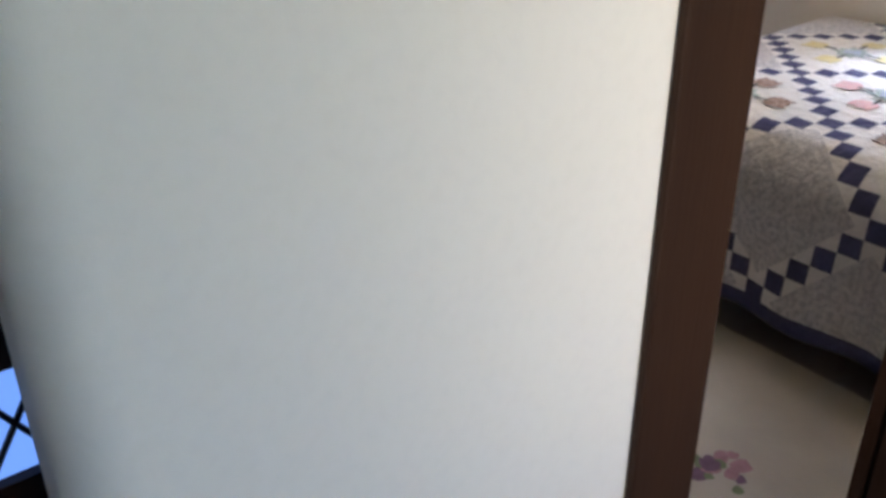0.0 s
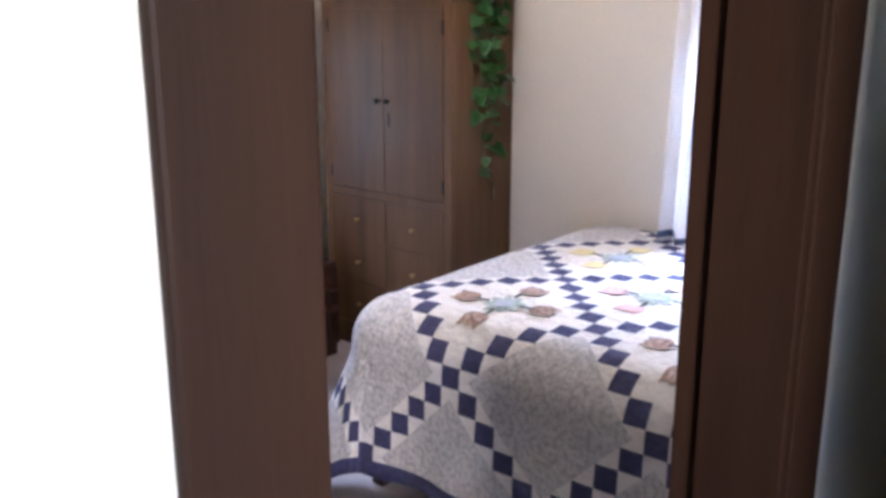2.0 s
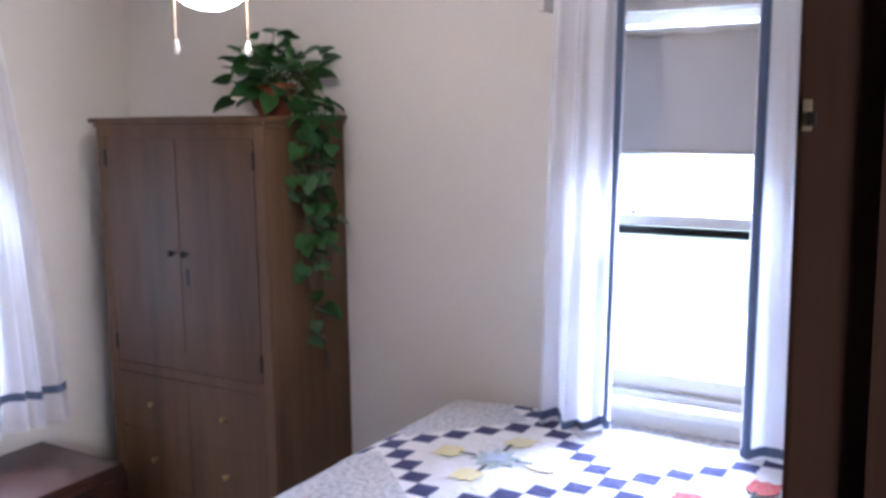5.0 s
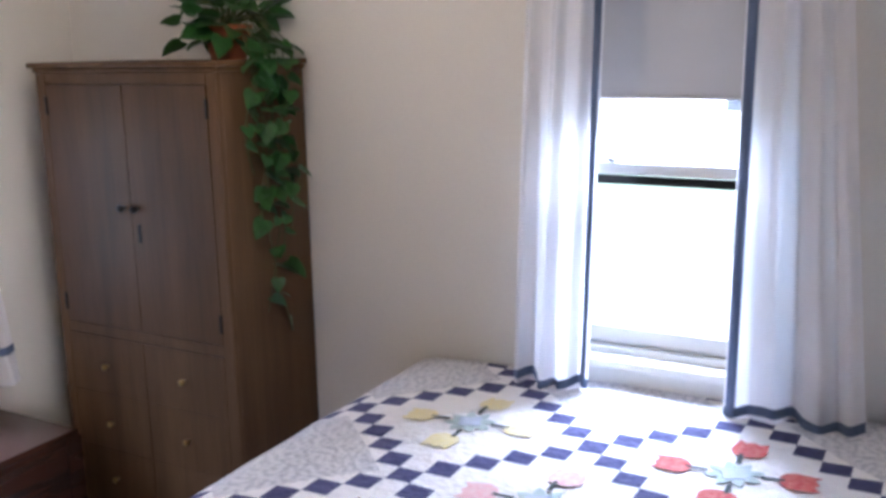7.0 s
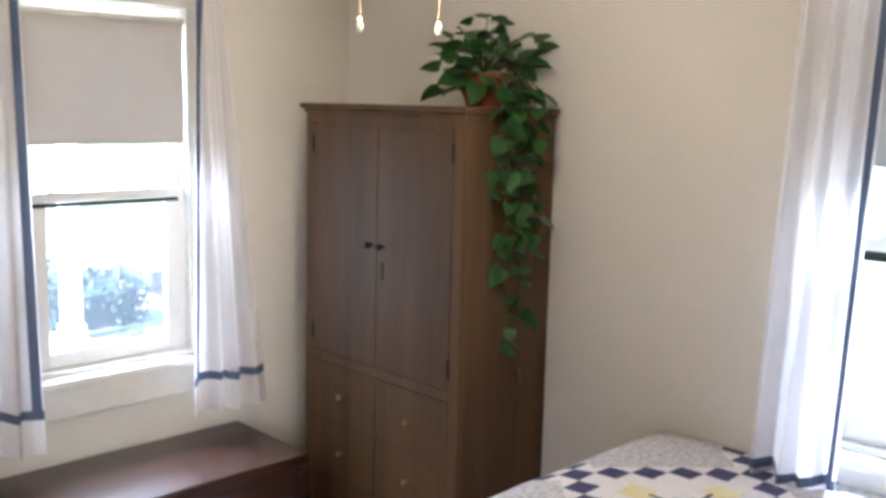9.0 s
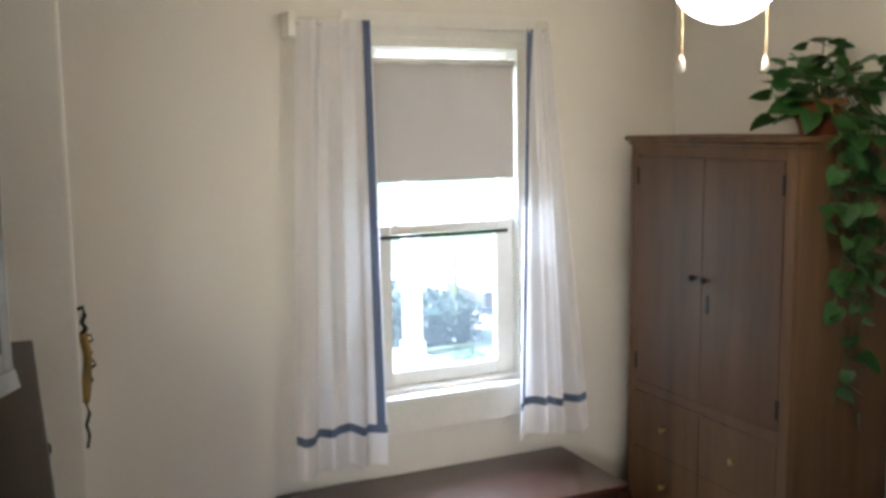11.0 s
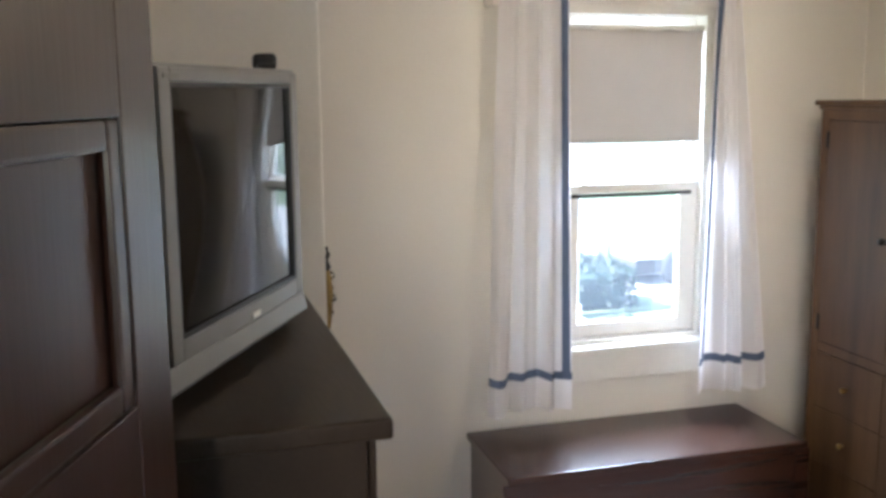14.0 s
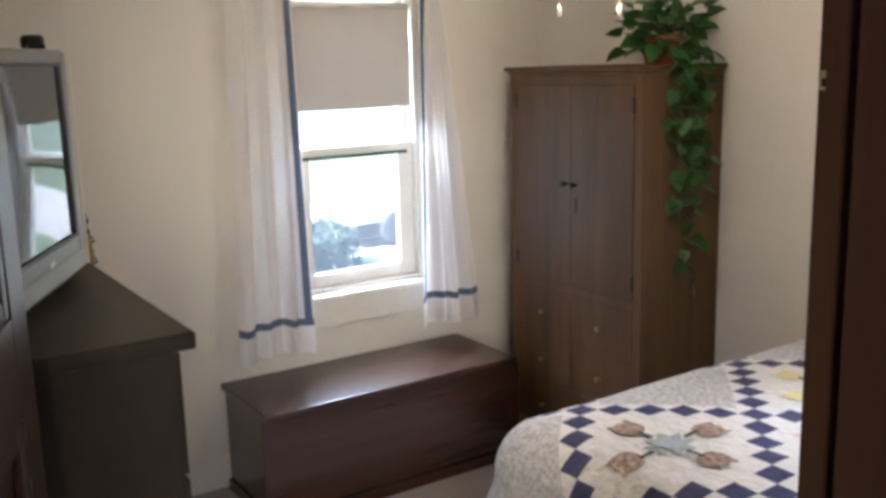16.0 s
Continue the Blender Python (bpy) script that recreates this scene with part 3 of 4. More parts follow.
    mixh = op('ADD', op('MULTIPLY', tex.outputs["Fac"], 0.10), puff.outputs["Fac"])
    bp = n.new("ShaderNodeBump")
    bp.inputs["Strength"].default_value, bp.inputs["Distance"].default_value = 0.7, 0.018
    l.new(mixh, bp.inputs["Height"])
    l.new(bp.outputs["Normal"], b.inputs["Normal"])
    return m


M_QUILT = quilt_material()


def fold(s):
    """Position across an edge: flat, then a rounded shoulder, then hanging. s: cloth distance past the shoulder's start."""
    if s <= 0:
        return 0.0, 0.0
    arc = ROUND * math.pi / 2
    if s < arc:
        a = s / ROUND
        return ROUND * math.sin(a), -ROUND * (1 - math.cos(a))
    return ROUND, -ROUND - (s - arc)


def cloth_point(u, v):
    """Where the cloth point (u, v), measured flat on the bed's top, comes to lie."""
    sx = (BED_X0 + ROUND) - u
    sy = v - (BED_Y1 - ROUND)
    x, y, way, corner = u, v, (0.0, 0.0), 0.0
    if sx > 0 and sy > 0:
        s = math.hypot(sx, sy)
        way = (-sx / s, sy / s)
        corner = 4 * sx * sy / (sx + sy) ** 2
        s = min(s, ROUND + DROP + 0.06 * corner)
    elif sx > 0:
        s, way = sx, (-1.0, 0.0)
    elif sy > 0:
        s, way = sy, (0.0, 1.0)
    else:
        s = 0.0
    out, down = fold(s)
    hang = max(0.0, -down - 0.18)
    flare = out + hang * (0.05 + 0.045 * math.sin((v * 15 if sx > sy else u * 15) + 0.7) + 0.34 * corner)
    if sx > 0:
        x = BED_X0 + ROUND + way[0] * flare
    if sy > 0:
        y = BED_Y1 - ROUND + way[1] * flare
    inset = max(0.0, min(1.0, min(u - BED_X0, BED_Y1 - v) / 0.45))
    crown = 0.028 * math.sin(inset * math.pi / 2)
    wave = 0.006 * noise.noise(Vector((u * 7, v * 7, 0.3)))
    return Vector((x, y, BED_TOP + down + crown + wave))


def quilt():
    step = 0.03
    u0, u1 = BED_X0 - DROP, BED_X1
    v0, v1 = BED_Y0, BED_Y1 + DROP
    nu, nv = int((u1 - u0) / step), int((v1 - v0) / step)
    bm = bmesh.new()
    layer = bm.loops.layers.uv.new("cloth")
    grid, flat = [], {}
    for j in range(nv + 1):
        row = []
        for i in range(nu + 1):
            u, v = u0 + (u1 - u0) * i / nu, v0 + (v1 - v0) * j / nv
            vert = bm.verts.new(cloth_point(u, v))
            flat[vert] = (u - CROSS_X, v - CROSS_Y)
            row.append(vert)
        grid.append(row)
    for j in range(nv):
        for i in range(nu):
            f = bm.faces.new((grid[j][i], grid[j][i + 1], grid[j + 1][i + 1], grid[j + 1][i]))
            for lp in f.loops:
                lp[layer].uv = flat[lp.vert]
    q = thing("quilt", (0, 0, 0), "white patchwork quilt with navy diamond chains and flower blocks", "quilt")
    top = part("patchwork", bm, M_QUILT, q, "", True)
    so = top.modifiers.new("thickness", 'SOLIDIFY')
    so.thickness, so.offset = 0.014, -1
    return q


QUILT = quilt()


def lay(shape, cu, cv, turn, lift):
    """A flat patch outline laid on the cloth about (cu, cv)."""
    bm = bmesh.new()
    c, s = math.cos(turn), math.sin(turn)
    pts = [(cu + c * a - s * b, cv + s * a + c * b) for a, b in shape]
    mid = bm.verts.new(cloth_point(cu + c * sum(a for a, _ in shape) / len(shape) - s * sum(b for _, b in shape) / len(shape),
                                   cv + s * sum(a for a, _ in shape) / len(shape) + c * sum(b for _, b in shape) / len(shape)) + Vector((0, 0, lift)))
    ring = [bm.verts.new(cloth_point(u, v) + Vector((0, 0, lift))) for u, v in pts]
    for a, b in zip(ring, ring[1:] + ring[:1]):
        bm.faces.new((mid, a, b))
    ext = bmesh.ops.extrude_face_region(bm, geom=list(bm.faces))
    bmesh.ops.translate(bm, verts=[e for e in ext["geom"] if isinstance(e, bmesh.types.BMVert)], vec=(0, 0, 0.0012))
    return bm


def blob(rx, ry, lobes, depth, count=18, shift=0.0):
    out = []
    for k in range(count):
        a = 2 * math.pi * k / count
        r = 1 - depth * (0.5 + 0.5 * math.cos(lobes * a))
        out.append((shift + rx * r * math.cos(a), ry * r * math.sin(a)))
    return out


PETALS = {"yellow": ((0.84, 0.72, 0.30), (0.82, 0.74, 0.50)), "brown": ((0.66, 0.50, 0.40), (0.16, 0.08, 0.06)),
          "pink": ((0.80, 0.42, 0.42), (0.82, 0.62, 0.58)), "red": ((0.50, 0.05, 0.05), (0.62, 0.22, 0.17))}
PETAL_MATS = {k: mat(k + "_print_cotton", c, 0.9, 0, 62.0, 0.25, 0.3, 200.0, (1, 1, 1), d) for k, (c, d) in PETALS.items()}
M_HEART = mat("pale_blue_cotton", (0.56, 0.61, 0.70), 0.9, 0, 40.0, 0.15, 0.3, 200.0)
M_SPRIG = mat("pale_sage_cotton", (0.52, 0.60, 0.55), 0.9, 0, 30.0, 0.2, 0.3, 200.0)
M_SPRIG_DARK = mat("dark_green_cotton", (0.08, 0.09, 0.08), 0.9, 0, 30.0, 0.2, 0.3, 200.0)


def tulip(reach, length, wide):
    """A tulip outline pointing away from the block's middle: rounded at the stem, three points at the far end."""
    half = [(0.0, 0.30), (0.12, 0.78), (0.34, 1.0), (0.62, 0.92), (1.0, 0.82), (0.84, 0.42), (0.96, 0.0)]
    side = [(reach + a * length, b * wide) for a, b in half]
    return side + [(a, -b) for a, b in reversed(side[:-1])]


def flower_block(bu, bv, colour):
    hub = part("flower_centre", lay(blob(0.072, 0.072, 8, 0.42, 32), bu, bv, 0.0, 0.004), M_SPRIG, QUILT, "pale sage appliqued star")
    part("star_heart", lay(blob(0.040, 0.040, 4, 0.35, 24), bu, bv, 0.4, 0.0056), M_HEART, hub, "pale blue star heart")
    for k in range(4):
        a = math.pi / 4 * 2 * k
        part("stem", lay([(0.060, -0.006), (0.112, -0.005), (0.112, 0.005), (0.060, 0.006)], bu, bv, a + 0.05, 0.0052), M_SPRIG_DARK, hub)
        part("petal", lay(tulip(0.100, 0.090, 0.043), bu, bv, a + (0.07 if k % 2 else -0.06), 0.0046), PETAL_MATS[colour], hub, colour + " print tulip")


HALF = RING * CELL / 2
for m, k, col in ((1, 0, "yellow"), (-1, 0, "brown"), (0, -1, "pink"), (1, -2, "red"), (-1, -2, "brown"), (0, -3, "yellow")):
    flower_block(CROSS_X + m * HALF, CROSS_Y + k * HALF, col)


# ---- door leaf, shades, curtains ----
def bedroom_door():
    # local x runs from the hinge to the free edge, local -y faces the walker
    w, h, t = 0.815, 2.17, 0.036
    d = thing("door_1", (DOOR_W + 0.012, SOUTH + 0.03, 0.008, 0, 0, 70.4), "dark varnished panelled wooden bedroom door standing open", "door", kind="structure")
    st = 0.092
    rails = ((0, 0.2), (0.46, 0.58), (0.86, 1.0), (1.28, 1.41), (1.69, 1.81), (2.06, h))
    for a, b in ((0, st), (w - st, w)):
        part("stile", bevelled(boxes((a, b, -t / 2, t / 2, 0, h)), 0.002), M_DOOR, d)
    for a, b in rails:
        part("rail", bevelled(boxes((st + 0.0005, w - st - 0.0005, -t / 2, t / 2, a, b)), 0.002), M_DOOR, d)
    for (_, a), (b, _) in zip(rails, rails[1:]):
        pn = bmesh.new()
        box(pn, st + 0.001, w - st - 0.001, -0.004, 0.004, a + 0.001, b - 0.001)
        part("panel", pn, M_DOOR, d)
        for s in (-1, 1):
            y = s * 0.0105
            mo = boxes((st + 0.001, st + 0.03, y - 0.006, y + 0.006, a + 0.001, b - 0.001), (w - st - 0.03, w - st - 0.001, y - 0.006, y + 0.006, a + 0.001, b - 0.001),
                       (st + 0.0305, w - st - 0.0305, y - 0.006, y + 0.006, a + 0.001, a + 0.03), (st + 0.0305, w - st - 0.0305, y - 0.006, y + 0.006, b - 0.03, b - 0.001))
            part("moulding", bevelled(mo, 0.005, 2), M_DOOR, d)
    for s in (-1, 1):
        k = lathe([(0.026, 0), (0.026, 0.004), (0.009, 0.008), (0.009, 0.035), (0.024, 0.043), (0.027, 0.055), (0.018, 0.066)], 18)
        bmesh.ops.rotate(k, verts=k.verts, matrix=Matrix.Rotation(radians(90 * s), 3, 'X'))
        bmesh.ops.translate(k, verts=k.verts, vec=(w - 0.055, -s * t / 2, 0.92))
        part("door_knob", k, M_IRON, d, "dark metal knob", True)
    for z in (0.25, 1.0, 1.8):
        part("hinge", boxes((-0.011, -0.001, -0.045 + t / 2, t / 2 - 0.001, z - 0.04, z + 0.04)), M_IRON, d)
    return d


bedroom_door()
latch = thing("door_latch", (DOOR_E - 0.0006, SOUTH - 0.002, 1.695), "small dark latch on a pale worn plate on the door jamb", "latch")
part("plate", bevelled(boxes((-0.001, 0, -0.003, 0.002, -0.009, 0.009)), 0.0003), M_CHAIN, latch, "pale worn metal plate")
part("bolt", bevelled(boxes((-0.004, -0.0011, -0.006, -0.001, -0.006, 0.002)), 0.0008), M_IRON, latch, "dark iron bolt")


def roller_shade(name, place, width, top, bottom, label):
    r = thing(name, place, label, "roller shade")
    h = width / 2
    bm = bmesh.new()
    n = 16
    rows = []
    for j in range(9):
        z = bottom + (top - bottom) * j / 8
        rows.append([bm.verts.new((-h + width * i / n, 0.0015 * math.sin(i * 1.3 + j), z)) for i in range(n + 1)])
    for j in range(8):
        for i in range(n):
            bm.faces.new((rows[j][i], rows[j][i + 1], rows[j + 1][i + 1], rows[j + 1][i]))
    part("shade_cloth", bm, M_SHADE, r, "", True)
    part("hem_bar", bevelled(boxes((-h, h, -0.005, 0.005, bottom - 0.012, bottom)), 0.002), M_SHADE, r)
    rol = tube([(-h - 0.005, 0.012, top), (h + 0.005, 0.012, top)], 0.014, 12)
    part("roller", rol, M_TRIM, r, "", True)
    return r


roller_shade("roller_shade", (-(-N0 - N1) / 2, 0.026, 0), N1 - N0 - 0.075, NZ1 - 0.08, 1.535, "beige cloth roller shade drawn half down in the window")
roller_shade("roller_shade", (0.026, (E0 + E1) / 2, 0, 0, 0, -90), E1 - E0 - 0.075, EZ1 - 0.09, 1.565, "beige cloth roller shade drawn half down beside the bed")


def curtain(place, spans, z_top, z_low, stripe_side, label, seed):
    """A gathered sheer panel. spans: its left and right edge at the top and at the hem, in local x."""
    (a0, a1), (b0, b1) = spans
    c = thing("curtain", place, label, "curtain", group="sheer curtains")
    rng = random.Random(seed)
    ph = [rng.uniform(0, 6) for _ in range(4)]
    n, m = 72, 40

    def at(s, k):
        f = k / m
        x = (a0 + (a1 - a0) * s) * (1 - f) + (b0 + (b1 - b0) * s) * f
        amp = 0.008 + 0.016 * f
        edge = 1 - s if stripe_side > 0 else s
        amp *= min(1.0, 0.25 + edge * 3.2)
        y = -0.094 + amp * (math.sin(s * 21 + ph[0] + f) + 0.35 * math.sin(s * 38 + ph[1]) + 0.6 * math.sin(s * 11 + ph[2] + f * 2)) - 0.045 * f
        z = z_top + (z_low - z_top) * f + 0.012 * f * math.sin(s * 8 + ph[3])
        return Vector((x, y, z))

    def sheet(s0, s1, k0, k1, ns, nk, lift):
        bm = bmesh.new()
        g = [[bm.verts.new(at(s0 + (s1 - s0) * i / ns, k0 + (k1 - k0) * j / nk) + Vector((0, lift, 0))) for i in range(ns + 1)] for j in range(nk + 1)]
        for j in range(nk):
            for i in range(ns):
                bm.faces.new((g[j][i], g[j][i + 1], g[j + 1][i + 1], g[j + 1][i]))
        return bm

    part("cloth", sheet(0, 1, 0, m, n, m, 0), M_CURTAIN, c, "", True)
    # the side stripe keeps its width from the rod to the hem
    st, rows_down = bmesh.new(), round(m * 0.924)
    grid = []
    for j in range(rows_down + 1):
        wide = (a1 - a0) + (b1 - b0 - a1 + a0) * j / m
        line = []
        for i in range(9):
            s = (0.006 + 0.027 * i / 8) / wide
            line.append(st.verts.new(at(1 - s if stripe_side > 0 else s, j) + Vector((0, -0.004, 0))))
        grid.append(line)
    for j in range(rows_down):
        for i in range(8):
            st.faces.new((grid[j][i], grid[j][i + 1], grid[j + 1][i + 1], grid[j + 1][i]))
    part("side_stripe", st, M_STRIPE, c, "slate-blue woven stripe", True)
    part("hem_stripe", sheet(0, 1, m * 0.905, m * 0.925, n, 2, -0.003), M_STRIPE, c, "slate-blue woven stripe", True)
    return c


NX = (N0 + N1) / 2
curtain((NX, 0, 0), ((-0.585, -0.325), (-0.645, -0.315)), 2.075, 0.555, 1, "white sheer cotton curtain with slate-blue stripes above the chest", 3)
curtain((NX, 0, 0), ((0.262, 0.365), (0.212, 0.515)), 2.065, 0.555, -1, "white sheer cotton curtain with slate-blue stripes near the wardrobe", 5)
EY = (E0 + E1) / 2
curtain((0, EY, 0, 0, 0, -90), ((-0.36, -0.128), (-0.39, -0.15)), 2.03, 0.62, 1, "white sheer cotton curtain with slate-blue stripes beside the bed", 7)
curtain((0, EY, 0, 0, 0, -90), ((0.238, 0.47), (0.235, 0.60)), 2.03, 0.62, -1, "white sheer cotton curtain with slate-blue stripes over the bed", 9)


def curtain_rod(place, left, right, z, label):
    r = thing("curtain_rod", place, label, "curtain rod")
    part("rod", tube([(left, -0.085, z), (right, -0.085, z)], 0.007, 10), M_TRIM, r, "", True)
    for x in (left, right):
        part("bracket", bevelled(boxes((x - 0.012, x + 0.012, -0.098, -0.0005, z - 0.045, z + 0.035)), 0.004), M_TRIM, r)
    return r


curtain_rod((NX, 0, 0), -0.60, 0.365, 2.06, "white curtain rod with square white brackets over the window")
curtain_rod((0, EY, 0, 0, 0, -90), -0.40, 0.47, 2.025, "white curtain rod with square white brackets beside the bed")


# ---- trailing plant ----
def leaf_mesh(size, rng):
    bm = bmesh.new()
    out = [(0, 0), (0.30, -0.10), (0.46, 0.12), (0.40, 0.42), (0.22, 0.74), (0, 1.0)]
    left = [bm.verts.new((-x * size, y * size, 0.10 * x * size)) for x, y in out[1:-1]]
    right = [bm.verts.new((x * size, y * size, 0.10 * x * size)) for x, y in out[1:-1]]
    mid = [bm.verts.new((0, y * size, -0.05 * size * math.sin(y * 3))) for y in (0.0, 0.12, 0.42, 0.74)]
    tip = bm.verts.new((0, size, -0.10 * size))
    for side in (left, right):
        for i in range(3):
            bm.faces.new((mid[i], side[i], side[i + 1], mid[i + 1]) if side is left else (mid[i], mid[i + 1], side[i + 1], side[i]))
        bm.faces.new((mid[3], side[3], tip) if side is left else (mid[3], tip, side[3]))
    me = mesh_of("leaf", bm, M_LEAF, True)
    return me


def pothos():
    base = Vector((-0.20, -0.955, 1.678))
    p = thing("potted_pothos", tuple(base), "trailing green pothos in a terracotta pot on top of the wardrobe", "potted plant")
    part("pot", lathe([(0.055, 0), (0.075, 0.085), (0.082, 0.085), (0.082, 0.11), (0.072, 0.11), (0.068, 0.09)], 24), M_POT, p, "terracotta pot", True)
    part("soil", lathe([(0.066, 0.088), (0.066, 0.096), (0.02, 0.1)], 20), M_SOIL, p, "", True)
    rng = random.Random(11)
    leaves = [leaf_mesh(s, rng) for s in (0.075, 0.09, 0.06)]

    def put_leaf(at, direction, k, scale=1.0):
        ob = new("leaf", leaves[k % 3])
        q = Vector(direction).to_track_quat('Y', 'Z')
        ob.matrix_basis = Matrix.LocRotScale(at, q @ Euler((rng.uniform(-0.5, 0.5), rng.uniform(-0.8, 0.8), rng.uniform(-0.4, 0.4))).to_quaternion(), Vector((scale,) * 3))
        ob.parent = p

    # bushy crown
    for k in range(84):
        a = rng.uniform(0, 2 * math.pi)
        r = rng.uniform(0.02, 0.14) if rng.random() < 0.85 else rng.uniform(0.13, 0.18)
        hgt = 0.12 + rng.uniform(0.0, 0.17) * (1 - (r / 0.24) ** 2)
        spot = Vector((max(-0.22, min(0.14, r * math.cos(a) + 0.02)), r * math.sin(a) - 0.01, hgt - (0.09 if k % 3 == 1 else 0)))
        put_leaf(spot, (math.cos(a), math.sin(a), rng.uniform(-0.7, 0.3)), k, rng.uniform(0.75, 1.15))
        if k % 3 == 0:
            part("stem", tube([(0, 0, 0.1), tuple(spot * 0.5 + Vector((0, 0, 0.09))), tuple(spot)], 0.002, 5), M_STEM, p, "", True)
    # vines over the side of the wardrobe
    for v in range(8):
        x0 = -0.12 + 0.028 * v + rng.uniform(-0.01, 0.01)
        length = (0.42, 0.62, 0.85, 0.55, 0.95, 0.74, 0.5, 0.62, 0.36)[v]
        pts = [(0, -0.02, 0.11), (x0 * 0.6, -0.10, 0.14), (x0, -0.178, 0.05)]
        n = int(length / 0.05)
        for k in range(1, n + 1):
            pts.append((x0 + 0.018 * math.sin(k * 0.9 + v), -0.176 - 0.010 * math.sin(k * 0.7 + v * 2), 0.05 - k * 0.05))
        part("vine", tube(pts, 0.0022, 5), M_STEM, p, "", True)
        for k, q in enumerate(pts[2:]):
            if k > n * 0.6 and rng.random() < 0.35:
                continue
            s = -1 if k % 2 else 1
            put_leaf(Vector(q) + Vector((0, -0.005, 0)), (s * 0.7, -0.45, -0.75), k + v, rng.uniform(0.55, 0.95))
    return p


pothos()


# ---- ceiling lamp ----
def ceiling_lamp():
    l = thing("ceiling_lamp", (-1.12, -1.575, 0), "lit white glass globe ceiling lamp with two pull chains", "ceiling lamp")
    part("canopy", lathe([(0.075, CEIL - 0.03), (0.085, CEIL - 0.012), (0.085, CEIL)], 24), M_METAL, l, "", True)
    part("down_rod", lathe([(0.012, 2.16), (0.012, CEIL - 0.031)], 12), M_METAL, l, "", True)
    part("fitter", lathe([(0.055, 2.085), (0.09, 2.10), (0.09, 2.15), (0.03, 2.165)], 24), M_METAL, l, "", True)
    g = lathe([(0.112 * math.sin(math.pi * k / 16) + 0.0005, 2.03 - 0.105 * math.cos(math.pi * k / 16)) for k in range(14)], 28)
    part("globe", g, M_GLOBE, l, "lit opal glass globe", True)
    for x, y in ((-0.088, 0.025), (0.09, -0.026)):
        ch = bmesh.new()
        for k in range(46):
            r = bmesh.ops.create_icosphere(ch, subdivisions=1, radius=0.0024)
            bmesh.ops.translate(ch, verts=r["verts"], vec=(x, y, 1.862 + k * 0.0053))
        chain = part("pull_chain", ch, M_CHAIN, l, "beaded pull chain", True)
        bell = lathe([(0.003, 1.858), (0.006, 1.85), (0.0085, 1.838), (0.0065, 1.828), (0.0025, 1.825)], 12)
        bmesh.ops.translate(bell, verts=bell.verts, vec=(x, y, 0))
        part("pull_knob", bell, M_BELL, chain, "small white pull knob", True)
    return l


ceiling_lamp()


# ---- smaller things ----
def hall_ornament():
    o = thing("wall_ornament", (-2.361, -0.86, 0), "small brass and dark iron ornament hung on the closet corner", "ornament")
    body = tube([(0.010, 0, 1.262), (0.016, 0.002, 1.24), (0.020, 0, 1.205), (0.016, -0.002, 1.16), (0.012, 0, 1.12), (0.008, 0, 1.10)], 0.011, 10)
    part("figure", body, M_METAL, o, "yellowed brass figure", True)
    for z, d, w in ((1.245, 0.034, 0.010), (1.215, 0.030, 0.012), (1.185, 0.037, 0.009), (1.15, 0.029, 0.008)):
        part("scroll", tube([(0.014, 0, z - 0.014), (d, 0.003, z), (d - 0.004, 0.002, z + w), (0.012, 0, z + 0.016)], 0.0035, 6), M_IRON, o, "", True)
    part("hook", tube([(0.002, 0, 1.318), (0.016, 0, 1.322), (0.020, 0, 1.305), (0.012, 0, 1.288), (0.020, 0, 1.272), (0.010, 0, 1.258)], 0.006, 7), M_IRON, o, "dark iron hook", True)
    part("backplate", bevelled(boxes((0.0005, 0.004, -0.010, 0.010, 1.10, 1.315)), 0.001), M_METAL, o)
    part("tail", tube([(0.010, 0, 1.10), (0.017, 0, 1.07), (0.008, 0, 1.045), (0.014, 0, 1.02), (0.008, 0, 0.99)], 0.004, 7), M_IRON, o, "", True)
    return o


hall_ornament()
cap = thing("remote_dish", (-2.547, -1.468, 1.2885 + 0.474), "small black rounded object lying on the television", "gadget")
part("shell", bevelled(boxes((-0.022, 0.022, -0.018, 0.018, 0, 0.030)), 0.011, 3), M_BLACK, cap, "", True)
part("peak", bevelled(boxes((-0.017, 0.017, -0.046, -0.0185, 0.001, 0.010)), 0.003), M_BLACK, cap)


def floral_rug():
    r = thing("rug", (-1.85, -2.35, 0.001), "cream rug with faded pink and green flowers on the floor", "rug")
    part("rug_body", bevelled(boxes((-0.42, 0.42, -0.62, 0.62, 0, 0.008)), 0.003), mat("cream_wool", (0.55, 0.50, 0.42), 0.95, 0, 5.0, 0.15, 0.7, 260.0), r)
    rng = random.Random(4)
    pm = [mat("faded_pink_wool", (0.47, 0.27, 0.30), 0.95, 0, 40.0, 0.3, 0.6, 260.0), mat("faded_green_wool", (0.22, 0.27, 0.15), 0.95, 0, 40.0, 0.3, 0.6, 260.0),
          mat("faded_plum_wool", (0.22, 0.13, 0.20), 0.95, 0, 40.0, 0.3, 0.6, 260.0)]
    for cx, cy in ((-0.20, -0.26), (0.2, 0.25), (-0.2, 0.32)):
        for k in range(16):
            bm = bmesh.new()
            c = bmesh.ops.create_circle(bm, cap_ends=True, radius=rng.uniform(0.014, 0.032), segments=9)
            for v in c["verts"]:
                v.co *= rng.uniform(0.75, 1.2)
                v.co.z = 0
            bmesh.ops.translate(bm, verts=bm.verts, vec=(cx + rng.gauss(0, 0.055), cy + rng.gauss(0, 0.06), 0.0095 + k * 0.0001))
            part("flower_patch", bm, pm[k % 3], r)
    return r


floral_rug()


